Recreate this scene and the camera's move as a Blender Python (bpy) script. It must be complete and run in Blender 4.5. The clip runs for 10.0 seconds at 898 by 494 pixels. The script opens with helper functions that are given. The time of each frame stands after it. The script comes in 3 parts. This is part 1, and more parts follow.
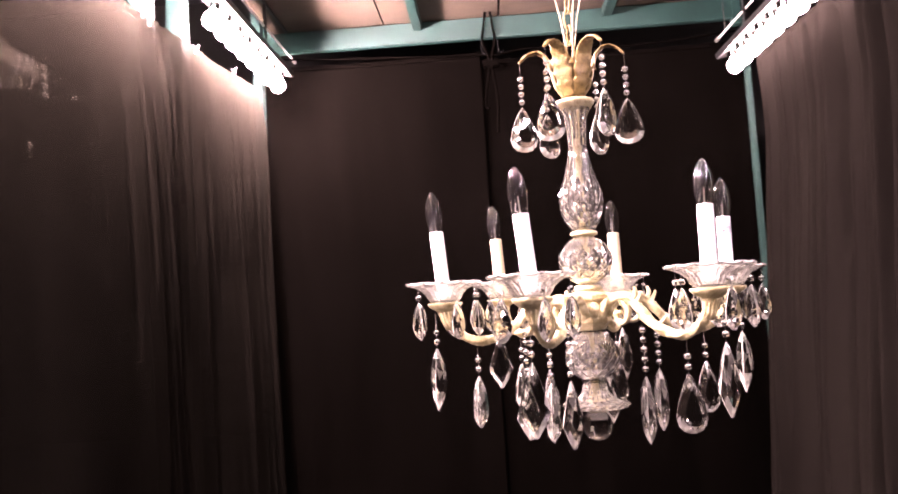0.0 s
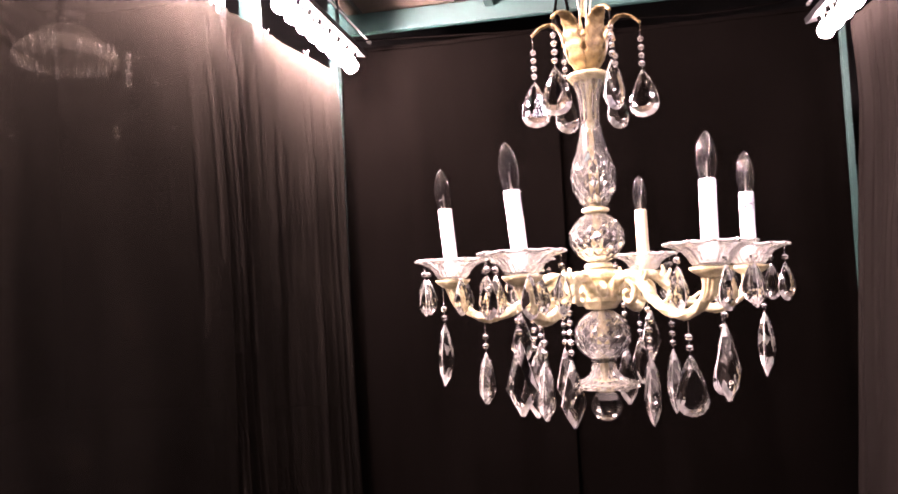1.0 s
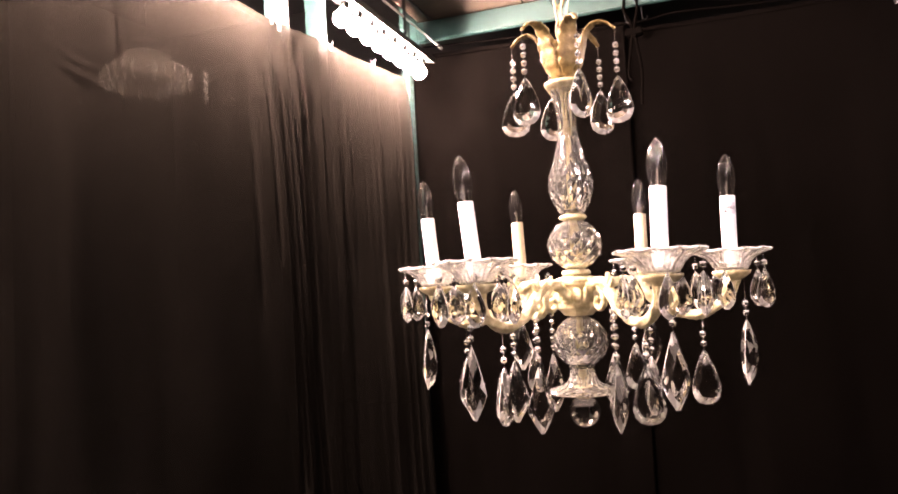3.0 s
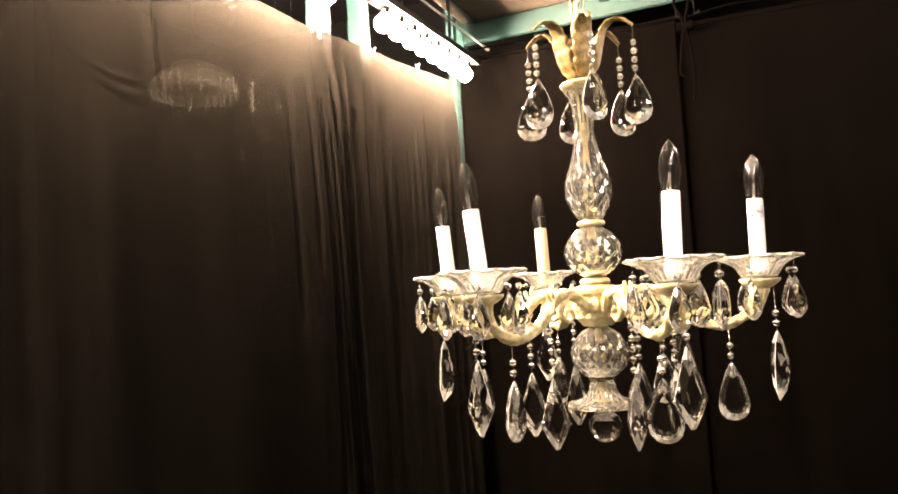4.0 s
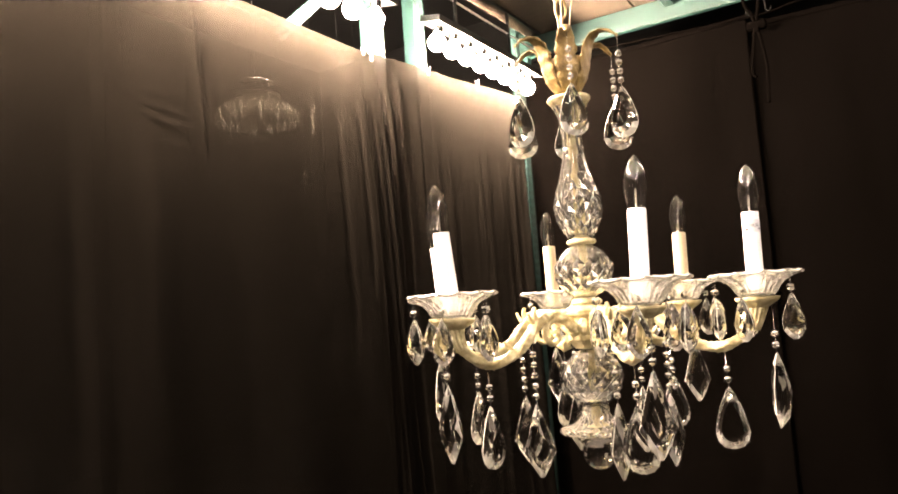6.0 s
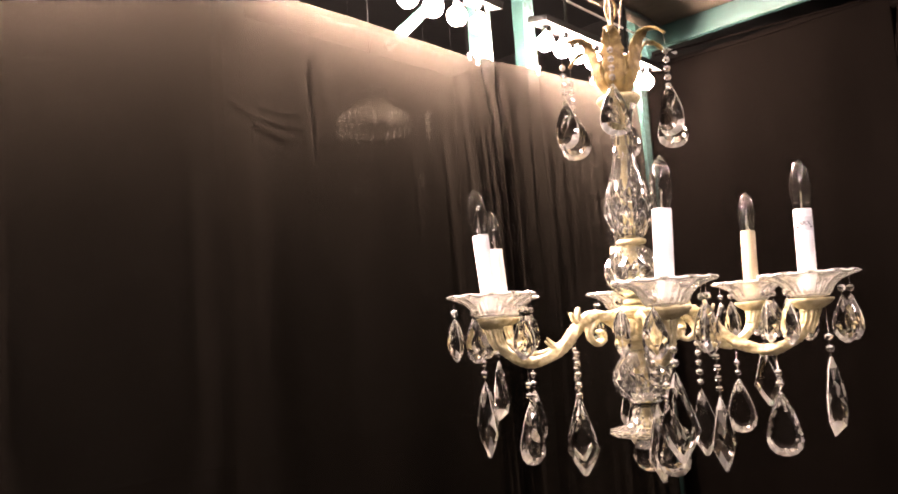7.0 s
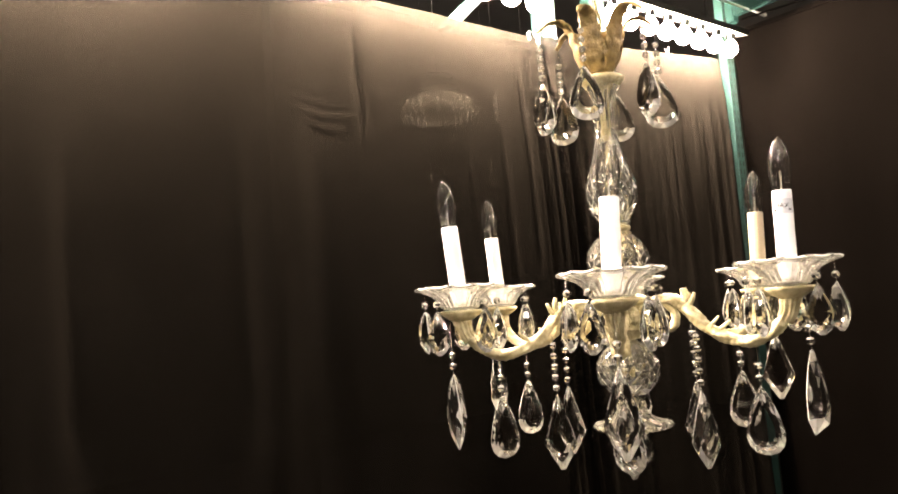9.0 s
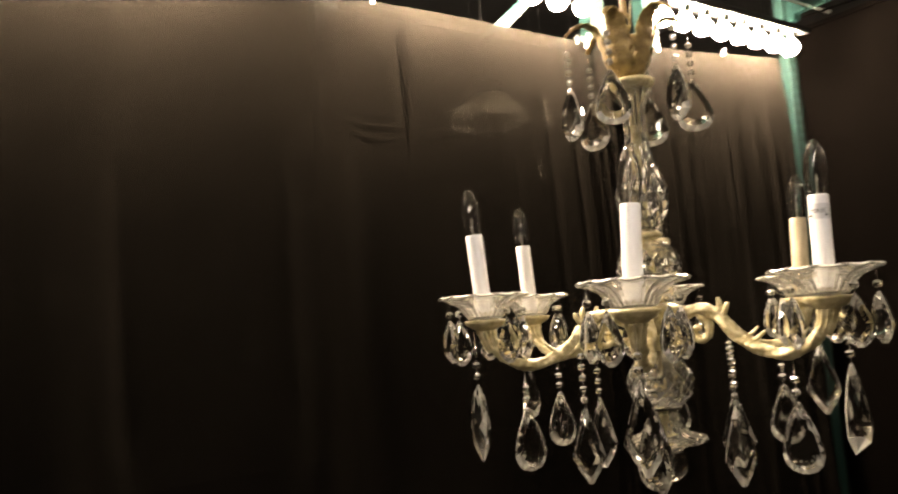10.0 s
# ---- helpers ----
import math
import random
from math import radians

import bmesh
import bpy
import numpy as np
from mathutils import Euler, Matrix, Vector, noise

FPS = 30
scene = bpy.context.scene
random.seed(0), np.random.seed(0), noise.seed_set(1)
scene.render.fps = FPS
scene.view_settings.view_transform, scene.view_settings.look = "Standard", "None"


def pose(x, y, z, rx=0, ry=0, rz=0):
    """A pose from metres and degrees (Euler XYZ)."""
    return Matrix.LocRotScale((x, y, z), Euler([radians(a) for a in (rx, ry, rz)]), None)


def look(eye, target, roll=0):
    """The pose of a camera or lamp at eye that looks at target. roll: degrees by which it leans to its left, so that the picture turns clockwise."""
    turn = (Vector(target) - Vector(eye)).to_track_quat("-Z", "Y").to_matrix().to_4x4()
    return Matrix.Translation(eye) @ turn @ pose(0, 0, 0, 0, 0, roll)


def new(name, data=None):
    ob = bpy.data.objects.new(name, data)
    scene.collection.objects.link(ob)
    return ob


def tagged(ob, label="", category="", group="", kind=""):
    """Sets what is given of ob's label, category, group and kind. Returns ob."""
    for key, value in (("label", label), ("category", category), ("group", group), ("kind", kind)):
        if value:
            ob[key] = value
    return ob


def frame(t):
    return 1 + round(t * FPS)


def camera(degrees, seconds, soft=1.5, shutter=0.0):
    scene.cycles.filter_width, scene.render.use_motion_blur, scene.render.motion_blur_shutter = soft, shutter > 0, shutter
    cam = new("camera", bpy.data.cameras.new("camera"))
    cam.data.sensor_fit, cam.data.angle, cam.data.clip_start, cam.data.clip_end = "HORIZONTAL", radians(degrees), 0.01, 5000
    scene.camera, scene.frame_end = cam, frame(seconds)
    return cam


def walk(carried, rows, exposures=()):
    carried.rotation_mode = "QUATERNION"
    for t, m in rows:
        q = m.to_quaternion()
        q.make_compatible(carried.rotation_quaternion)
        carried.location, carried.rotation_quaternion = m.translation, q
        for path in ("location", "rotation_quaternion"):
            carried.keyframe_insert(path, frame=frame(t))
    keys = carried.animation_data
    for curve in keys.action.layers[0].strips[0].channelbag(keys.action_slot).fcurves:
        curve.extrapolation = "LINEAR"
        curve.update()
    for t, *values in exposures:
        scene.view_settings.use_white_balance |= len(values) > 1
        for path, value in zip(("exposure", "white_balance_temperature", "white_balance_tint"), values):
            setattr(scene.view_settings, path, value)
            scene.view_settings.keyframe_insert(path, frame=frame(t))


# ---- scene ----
cam = camera(63.5, 10.0, soft=1.8, shutter=0.5)
PATH = [
    (0, (0.063, 0.087, 1.495), (-0.045, 2.079, 1.641), -3.4),
    (0.5, (0.16, 0.096, 1.493), (-0.11, 2.072, 1.649), -2.7),
    (1, (0.226, 0.103, 1.484), (-0.153, 2.064, 1.584), -2.8),
    (1.5, (0.239, 0.126, 1.481), (-0.09, 2.096, 1.587), -3.7),
    (2, (0.326, 0.132, 1.481), (-0.118, 2.081, 1.554), -3.0),
    (2.5, (0.442, 0.122, 1.475), (-0.216, 2.009, 1.536), -1.7),
    (3, (0.466, 0.121, 1.488), (-0.202, 2.003, 1.599), -3.1),
    (3.2, (0.456, 0.13, 1.497), (-0.215, 2.01, 1.615), -3.6),
    (4.3, (0.585, 0.2, 1.498), (-0.306, 1.985, 1.63), -3.0),
    (4.5, (0.618, 0.208, 1.498), (-0.309, 1.974, 1.638), -2.8),
    (5, (0.673, 0.218, 1.502), (-0.329, 1.944, 1.634), -2.8),
    (5.5, (0.658, 0.229, 1.497), (-0.308, 1.974, 1.641), -3.7),
    (5.7, (0.668, 0.25, 1.502), (-0.33, 1.976, 1.658), -4.0),
    (6.8, (0.826, 0.336, 1.5), (-0.47, 1.846, 1.703), -3.6),
    (7, (0.853, 0.343, 1.491), (-0.514, 1.789, 1.693), -3.7),
    (7.5, (0.865, 0.372, 1.496), (-0.504, 1.817, 1.695), -3.5),
    (8, (0.899, 0.395, 1.498), (-0.484, 1.832, 1.653), -4.2),
    (8.5, (0.976, 0.468, 1.494), (-0.538, 1.761, 1.676), -3.3),
    (9, (1.004, 0.511, 1.494), (-0.577, 1.724, 1.664), -4.3),
    (9.5, (0.986, 0.512, 1.5), (-0.554, 1.769, 1.716), -4.9),
    (10, (1.026, 0.564, 1.493), (-0.648, 1.641, 1.695), -4.1),
]
walk(cam, [(t, look(eye, target, roll)) for t, eye, target, roll in PATH],
     exposures=[(0.0, -0.05, 6330, 52), (1.0, 0.16, 6230, 50), (2.0, -0.05, 5880, 50), (2.5, -0.2, 6030, 46), (3.0, -0.1, 6780, 40), (4.3, 0.0, 7530, 18), (5.7, 0.0, 7380, 18),
                (6.8, -0.1, 6930, 33), (7.5, -0.15, 6830, 26), (8.2, -0.05, 6830, 17), (9.0, -0.05, 6880, 15), (9.6, -0.28, 7180, 15), (10.0, -1.05, 7380, 12)])

# ---- world: a closed, unlit warehouse; all the light comes from the bulb strips, some of them added ----
world = bpy.data.worlds.new("world")
scene.world = world
world.use_nodes = True
world.node_tree.nodes["Background"].inputs[0].default_value = (0.01, 0.009, 0.008, 1)
world.node_tree.nodes["Background"].inputs[1].default_value = 0.05
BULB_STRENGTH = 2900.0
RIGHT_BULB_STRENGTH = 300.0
COOL_FILL_STRENGTH = 104.0
DIM_FILL_STRENGTH = 15.0
OVERHEAD_FILL_STRENGTH = 9.0


# ---- materials ----
def material(name):
    m = bpy.data.materials.new(name)
    m.use_nodes = True
    t = m.node_tree
    return m, t.nodes, t.links, t.nodes["Principled BSDF"]


def noise_colour(nodes, links, bsdf, low, high, scale, detail=4.0, stretch=(1, 1, 1), bump=0.0, bump_scale=None, distance=0.002):
    """Two scales of variation in colour, and relief."""
    tc = nodes.new("ShaderNodeTexCoord")
    mp = nodes.new("ShaderNodeMapping")
    mp.inputs["Scale"].default_value = stretch
    links.new(tc.outputs["Object"], mp.inputs["Vector"])
    a = nodes.new("ShaderNodeTexNoise")
    a.inputs["Scale"].default_value, a.inputs["Detail"].default_value = scale, detail
    links.new(mp.outputs["Vector"], a.inputs["Vector"])
    b = nodes.new("ShaderNodeTexNoise")
    b.inputs["Scale"].default_value, b.inputs["Detail"].default_value = scale * 11, 2.0
    links.new(mp.outputs["Vector"], b.inputs["Vector"])
    mix = nodes.new("ShaderNodeMath")
    mix.operation = "MULTIPLY_ADD"
    mix.inputs[1].default_value = 0.35
    links.new(b.outputs["Fac"], mix.inputs[0])
    links.new(a.outputs["Fac"], mix.inputs[2])
    ramp = nodes.new("ShaderNodeValToRGB")
    ramp.color_ramp.elements[0].position, ramp.color_ramp.elements[1].position = 0.45, 0.9
    ramp.color_ramp.elements[0].color, ramp.color_ramp.elements[1].color = (*low, 1), (*high, 1)
    links.new(mix.outputs[0], ramp.inputs["Fac"])
    links.new(ramp.outputs["Color"], bsdf.inputs["Base Color"])
    if bump:
        n = nodes.new("ShaderNodeTexNoise")
        n.inputs["Scale"].default_value, n.inputs["Detail"].default_value = bump_scale or scale * 20, 3.0
        links.new(mp.outputs["Vector"], n.inputs["Vector"])
        bp = nodes.new("ShaderNodeBump")
        bp.inputs["Strength"].default_value, bp.inputs["Distance"].default_value = bump, distance
        links.new(n.outputs["Fac"], bp.inputs["Height"])
        links.new(bp.outputs["Normal"], bsdf.inputs["Normal"])
    return ramp


def make_glass(name, colour=(1, 1, 1), roughness=0.0, ior=1.52, clear=1.0, film=0.0):
    m, _, _, b = material(name)
    b.inputs["Base Color"].default_value = (*colour, 1)
    b.inputs["Transmission Weight"].default_value = clear
    b.inputs["Roughness"].default_value = roughness
    b.inputs["IOR"].default_value = ior
    b.inputs["Coat Weight"].default_value, b.inputs["Coat Roughness"].default_value = film, 0.05
    return m


def make_white_glint(name):
    """White scattering glass that stands in for the glints of clear crystal; no lamps are inside it."""
    m, nodes, links, b = material(name)
    b.inputs["Base Color"].default_value = (0.8, 0.76, 0.68, 1)
    b.inputs["Roughness"].default_value = 0.2
    tl = nodes.new("ShaderNodeBsdfTranslucent")
    tl.inputs["Color"].default_value = (0.85, 0.8, 0.7, 1)
    mx = nodes.new("ShaderNodeMixShader")
    mx.inputs["Fac"].default_value = 0.7
    links.new(b.outputs[0], mx.inputs[1])
    links.new(tl.outputs[0], mx.inputs[2])
    links.new(mx.outputs[0], nodes["Material Output"].inputs["Surface"])
    return m


def make_thin_frost(name):
    """Thin ribbed glass: mostly clear, with a little scatter."""
    m, nodes, links, b = material(name)
    b.inputs["Base Color"].default_value = (0.42, 0.37, 0.28, 1)
    b.inputs["Roughness"].default_value = 0.25
    tr = nodes.new("ShaderNodeBsdfTransparent")
    mx = nodes.new("ShaderNodeMixShader")
    mx.inputs["Fac"].default_value = 0.78
    links.new(b.outputs[0], mx.inputs[1])
    links.new(tr.outputs[0], mx.inputs[2])
    links.new(mx.outputs[0], nodes["Material Output"].inputs["Surface"])
    return m


def make_plain(name, low, high, scale, rough, metal=0.0, bump=0.0, bump_scale=None, stretch=(1, 1, 1), distance=0.002, coat=0.0):
    m, nodes, links, b = material(name)
    noise_colour(nodes, links, b, low, high, scale, stretch=stretch, bump=bump, bump_scale=bump_scale, distance=distance)
    b.inputs["Roughness"].default_value, b.inputs["Metallic"].default_value = rough, metal
    b.inputs["Coat Weight"].default_value = coat
    return m


def make_cloth(name, low, high, see_through):
    """Thin black drape cloth: woven, matt, a little of what stands behind it shows through."""
    m, nodes, links, b = material(name)
    noise_colour(nodes, links, b, low, high, 2.5, stretch=(1, 1, 0.35), bump=0.25, bump_scale=160, distance=0.001)
    b.inputs["Roughness"].default_value = 0.85
    b.inputs["Specular IOR Level"].default_value = 0.0
    tr = nodes.new("ShaderNodeBsdfTransparent")
    mx = nodes.new("ShaderNodeMixShader")
    mx.inputs["Fac"].default_value = see_through
    links.new(b.outputs[0], mx.inputs[1])
    links.new(tr.outputs[0], mx.inputs[2])
    links.new(mx.outputs[0], nodes["Material Output"].inputs["Surface"])
    return m


def make_light(name, colour, strength):
    m, _, _, b = material(name)
    b.inputs["Base Color"].default_value = (0.8, 0.8, 0.8, 1)
    b.inputs["Emission Color"].default_value = (*colour, 1)
    b.inputs["Emission Strength"].default_value = strength
    return m


CRYSTAL = make_glass("cut_crystal", (1.0, 0.99, 0.95), 0.012, 1.63)
CLEAR = make_glass("moulded_glass", (1.0, 0.985, 0.91), 0.03, 1.55, 0.968, 0.3)
BULB_GLASS = make_glass("bulb_glass", (1.0, 0.99, 0.97), 0.0, 1.5, 0.997)
# Pan glass with white scatter put in for the glow around the candles.
WHITENED = make_glass("whitened_moulded_glass", (1.0, 0.99, 0.94), 0.015, 1.5, 0.83)
PRESSED = make_glass("pressed_glass", (1.0, 0.98, 0.88), 0.03, 1.55, 0.95, 0.3)
# Whitened crystal for facets and bead tops, standing in for their glints.
GLINT_FACET = make_glass("glint_facet_crystal", (1.0, 0.99, 0.93), 0.045, 1.6, 0.72, 0.6)
# Matt white glass: ground grooves, and painted bright edges and lower tips.
GROUND_GLINT = make_glass("ground_glint_glass", (0.98, 0.98, 0.9), 0.2, 1.55, 0.55)
WHITE_GLINT = make_white_glint("white_glint_crystal")
THIN_FROST = make_thin_frost("thin_ribbed_glass")
GILT = make_plain("ivory_gilt_metal", (0.3, 0.243, 0.108), (0.68, 0.608, 0.375), 70, 0.42, 0.12, 1.0, 190, distance=0.0016)
BRASS = make_plain("old_brass", (0.075, 0.048, 0.014), (0.27, 0.19, 0.072), 50, 0.48, 0.4, 1.0, 240, distance=0.0016)
IVORY = make_plain("ivory_candle_sleeve", (0.4, 0.335, 0.22), (0.5, 0.425, 0.29), 30, 0.5)
SLEEVE = make_plain("white_candle_sleeve", (0.68, 0.68, 0.69), (0.75, 0.75, 0.76), 30, 0.5)
PAPER = make_plain("paper_sticker", (0.48, 0.49, 0.51), (0.56, 0.57, 0.59), 60, 0.7)
INK = make_plain("sticker_ink", (0.006, 0.006, 0.008), (0.015, 0.015, 0.018), 90, 0.6)
WIRE = make_plain("steel_wire", (0.45, 0.43, 0.4), (0.65, 0.63, 0.6), 80, 0.25, 1.0)
RUBBER = make_plain("black_rubber", (0.003, 0.003, 0.003), (0.006, 0.006, 0.006), 40, 0.9)
RUBBER.node_tree.nodes["Principled BSDF"].inputs["Specular IOR Level"].default_value = 0.1
PALE_ROD = make_plain("pale_painted_rod", (0.55, 0.53, 0.5), (0.7, 0.68, 0.64), 30, 0.4)
CORD = make_plain("cream_cord", (0.36, 0.3, 0.19), (0.46, 0.4, 0.27), 60, 0.6)
FILAMENT = make_plain("bulb_stem", (0.5, 0.45, 0.36), (0.7, 0.66, 0.58), 90, 0.3, 0.6)
CLOTH = make_cloth("black_drape_cloth", (0.0034, 0.0028, 0.0025), (0.0052, 0.0044, 0.0038), 0.0)
# Back drapes' black, with their shade in the colour; also rope and cables.
SHADED_BLACK = make_cloth("shaded_black", (0.00069, 0.00055, 0.00046), (0.00107, 0.00085, 0.00073), 0.0)
SHEER = make_cloth("sheer_black_cloth", (0.0044, 0.00375, 0.0031), (0.0065, 0.0055, 0.0045), 0.12)
TEAL = make_plain("teal_rack_paint", (0.0032, 0.0168, 0.015), (0.006, 0.0268, 0.0234), 6, 0.42, 0.0, 0.25, 60)
DARK_TEAL = make_plain("worn_dark_teal_paint", (0.0033, 0.017, 0.015), (0.0063, 0.0285, 0.0245), 6, 0.5, 0.0, 0.25, 60)
DECK = make_plain("raw_particle_board", (0.023, 0.015, 0.0072), (0.0415, 0.028, 0.0148), 5, 0.8, 0.0, 0.4, 90, stretch=(1, 3, 1))
CHROME = make_plain("polished_strip_metal", (0.75, 0.74, 0.72), (0.85, 0.84, 0.82), 20, 0.12, 1.0)
BLACK_METAL = make_plain("black_metal", (0.005, 0.005, 0.005), (0.012, 0.012, 0.012), 20, 0.5, 0.3)
# Near-black for surfaces out of view, so little light comes back from them.
DARK_FLOOR = make_plain("blackened_floor", (0.003, 0.003, 0.003), (0.006, 0.0056, 0.0055), 2, 0.95, 0.0, 0.6, 300)
DARK_SHELL = make_plain("blackened_shell", (0.005, 0.0047, 0.0045), (0.009, 0.0086, 0.0083), 1.5, 0.9, 0.0, 0.3, 30)
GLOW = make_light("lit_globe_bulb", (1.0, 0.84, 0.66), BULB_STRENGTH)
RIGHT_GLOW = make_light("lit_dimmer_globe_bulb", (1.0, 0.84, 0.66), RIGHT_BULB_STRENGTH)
DIM_FILL = make_light("dim_fill_globe", (1.0, 0.84, 0.66), DIM_FILL_STRENGTH)
COOL_FILL = make_light("cool_fill_globe", (1.0, 0.93, 0.88), COOL_FILL_STRENGTH)
OVERHEAD_FILL = make_light("overhead_fill_globe", (1.0, 0.84, 0.66), OVERHEAD_FILL_STRENGTH)
CLIP = make_plain("clip_metal", (0.3, 0.29, 0.28), (0.45, 0.44, 0.42), 40, 0.3, 0.8)


# ---- mesh helpers ----
def mesh_of(name, bm, mat, smooth=False, keep_normals=False):
    if not keep_normals:
        bmesh.ops.recalc_face_normals(bm, faces=bm.faces)
    me = bpy.data.meshes.new(name)
    bm.to_mesh(me)
    bm.free()
    me.materials.append(mat)
    if smooth:
        me.polygons.foreach_set("use_smooth", [True] * len(me.polygons))
    return me


def place(name, me, parent=None, m=None, label=""):
    ob = new(name, me)
    if parent is not None:
        ob.parent = parent
    if m is not None:
        ob.matrix_basis = m
    return tagged(ob, label)


def part(name, bm, mat, parent, label="", smooth=False, m=None, keep_normals=False):
    return place(name, mesh_of(name, bm, mat, smooth, keep_normals), parent, m, label)


def thing(name, m, label, category, group="", kind=""):
    return tagged(place(name, None, None, m), label, category, group, kind)


def loft(rings, closed=True, bm=None, caps=True):
    """A skin over rings of points, capped at both ends."""
    bm = bm or bmesh.new()
    rows = [[bm.verts.new(p) for p in ring] for ring in rings]
    n = len(rows[0])
    for a, b in zip(rows, rows[1:]):
        for i in range(n if closed else n - 1):
            j = (i + 1) % n
            bm.faces.new((a[i], a[j], b[j], b[i]))
    if caps and closed:
        bm.faces.new(rows[0][::-1])
        bm.faces.new(rows[-1])
    return bm


def lathe(profile, n=32, wobble=None, bm=None):
    """profile: (radius, z). wobble(angle, i) scales the radius and lifts the point."""
    rings = []
    for i, (r, z) in enumerate(profile):
        ring = []
        for k in range(n):
            a = 2 * math.pi * k / n
            s, dz = wobble(a, i) if wobble else (1, 0)
            ring.append((r * s * math.cos(a), r * s * math.sin(a), z + dz))
        rings.append(ring)
    return loft(rings, bm=bm)


def smooth_line(points, steps):
    """A Catmull-Rom line through the points."""
    pts = [Vector(p) for p in points]
    out = []
    for i in range(len(pts) - 1):
        p0, p1, p2, p3 = pts[max(i - 1, 0)], pts[i], pts[i + 1], pts[min(i + 2, len(pts) - 1)]
        for k in range(steps):
            t = k / steps
            out.append(0.5 * (2 * p1 + (p2 - p0) * t + (2 * p0 - 5 * p1 + 4 * p2 - p3) * t * t + (3 * p1 - p0 - 3 * p2 + p3) * t ** 3))
    out.append(pts[-1])
    return out


def sweep(points, size, n=10, bm=None, side=Vector((0, 1, 0)), ridge=0.0):
    """A tube along points that lie about a plane with the normal side. size(t): half width along side, half thickness."""
    rings = []
    for i, p in enumerate(points):
        d = (points[min(i + 1, len(points) - 1)] - points[max(i - 1, 0)]).normalized()
        s = (side - d * side.dot(d)).normalized()
        u = d.cross(s)
        w, h = size(i / (len(points) - 1))
        ring = []
        for k in range(n):
            a = 2 * math.pi * k / n
            f = 1 + ridge * math.cos(4 * a + 45.0 * i / len(points))
            ring.append(p + s * (w * f * math.cos(a)) + u * (h * f * math.sin(a)))
        rings.append(ring)
    return loft(rings, bm=bm)


def box(size, centre=(0, 0, 0), bevel=0.0, bm=None):
    bm = bm or bmesh.new()
    g = bmesh.ops.create_cube(bm, size=1.0, matrix=Matrix.Translation(centre) @ Matrix.Diagonal((*size, 1)))
    if bevel:
        edges = {e for v in g["verts"] for e in v.link_edges}
        bmesh.ops.bevel(bm, geom=list(edges), offset=bevel, segments=2, affect="EDGES")
    return bm


def ball(radius, squash=1.0, u=10, v=6):
    bm = bmesh.new()
    bmesh.ops.create_uvsphere(bm, u_segments=u, v_segments=v, radius=radius, matrix=Matrix.Diagonal((1, 1, squash, 1)))
    return bm


# ---- the setting ----
def slab(name, size, centre, mat, kind="structure", label="", category=""):
    ob = place(name, mesh_of(name, box(size), mat), None, Matrix.Translation(centre))
    return tagged(ob, label, category, kind=kind)


# Unseen closing floor, walls and ceiling, blackened to keep bounced light down.
slab("floor", (12, 14, 0.2), (-1, 2, -0.1), DARK_FLOOR, label="unseen closing floor, blackened to cut bounced light", category="floor")
slab("ceiling", (12, 14, 0.2), (-1, 2, 5.6), DARK_SHELL, label="unseen closing ceiling, blackened to cut bounced light", category="ceiling")
slab("wall_north", (12, 0.2, 5.5), (-1, 9.1, 2.75), DARK_SHELL, label="unseen closing wall, blackened to cut bounced light", category="wall")
slab("wall_south", (12, 0.2, 5.5), (-1, -5.1, 2.75), DARK_SHELL, label="unseen closing wall, blackened to cut bounced light", category="wall")
slab("wall_west", (0.2, 14, 5.5), (-7.1, 2, 2.75), DARK_SHELL, label="unseen closing wall, blackened to cut bounced light", category="wall")
slab("wall_east", (0.2, 14, 5.5), (5.1, 2, 2.75), DARK_SHELL, label="unseen closing wall, blackened to cut bounced light", category="wall")

LEFT, RIGHT, BACK = -1.21, 1.62, 4.54      # planes of the drapes
DECK_Z = 3.215                             # underside of the shelf boards


def rack_post(x, y, label, face=0.09, depth=0.07, height=4.2):
    """A perforated upright: a folded channel with two columns of slots in its face."""
    post = thing("rack_upright", Matrix.Translation((x, y, 0)), label, "rack upright", "teal rack uprights")
    w, g, t = face / 2, depth / 2, 0.004
    outline = [(-g, -w), (g, -w), (g, w), (-g, w), (-g, w - t), (g - t, w - t), (g - t, -w + t), (-g, -w + t)]
    part("column", loft([[(px, py, z) for px, py in outline] for z in (0, height)]), DARK_TEAL, post)
    part("foot_plate", box((0.12, 0.12, 0.008), (0, 0, 0.004)), TEAL, post)
    slot = mesh_of("slot", box((0.003, 0.012, 0.03)), BLACK_METAL)
    for k in range(36):
        for s in (-1, 1):
            place("slot", slot, post, Matrix.Translation((depth / 2 + 0.001, s * face * 0.26, 1.4 + k * 0.051)))
    return post


rack_post(-1.315, 2.95, "teal perforated rack upright behind the drape's top edge")
rack_post(-1.315, 3.31, "teal perforated rack upright beside another upright")
rack_post(-1.30, 4.47, "teal perforated rack upright at the back corner", 0.07, 0.05)
rack_post(1.685, 4.47, "teal perforated rack upright at the back corner", 0.036, 0.026)
rack_post(-1.315, 1.6, "teal perforated rack upright behind the drape")
rack_post(1.71, 2.95, "teal perforated rack upright behind the drape")
rack_post(1.71, 0.6, "teal perforated rack upright behind the drape")


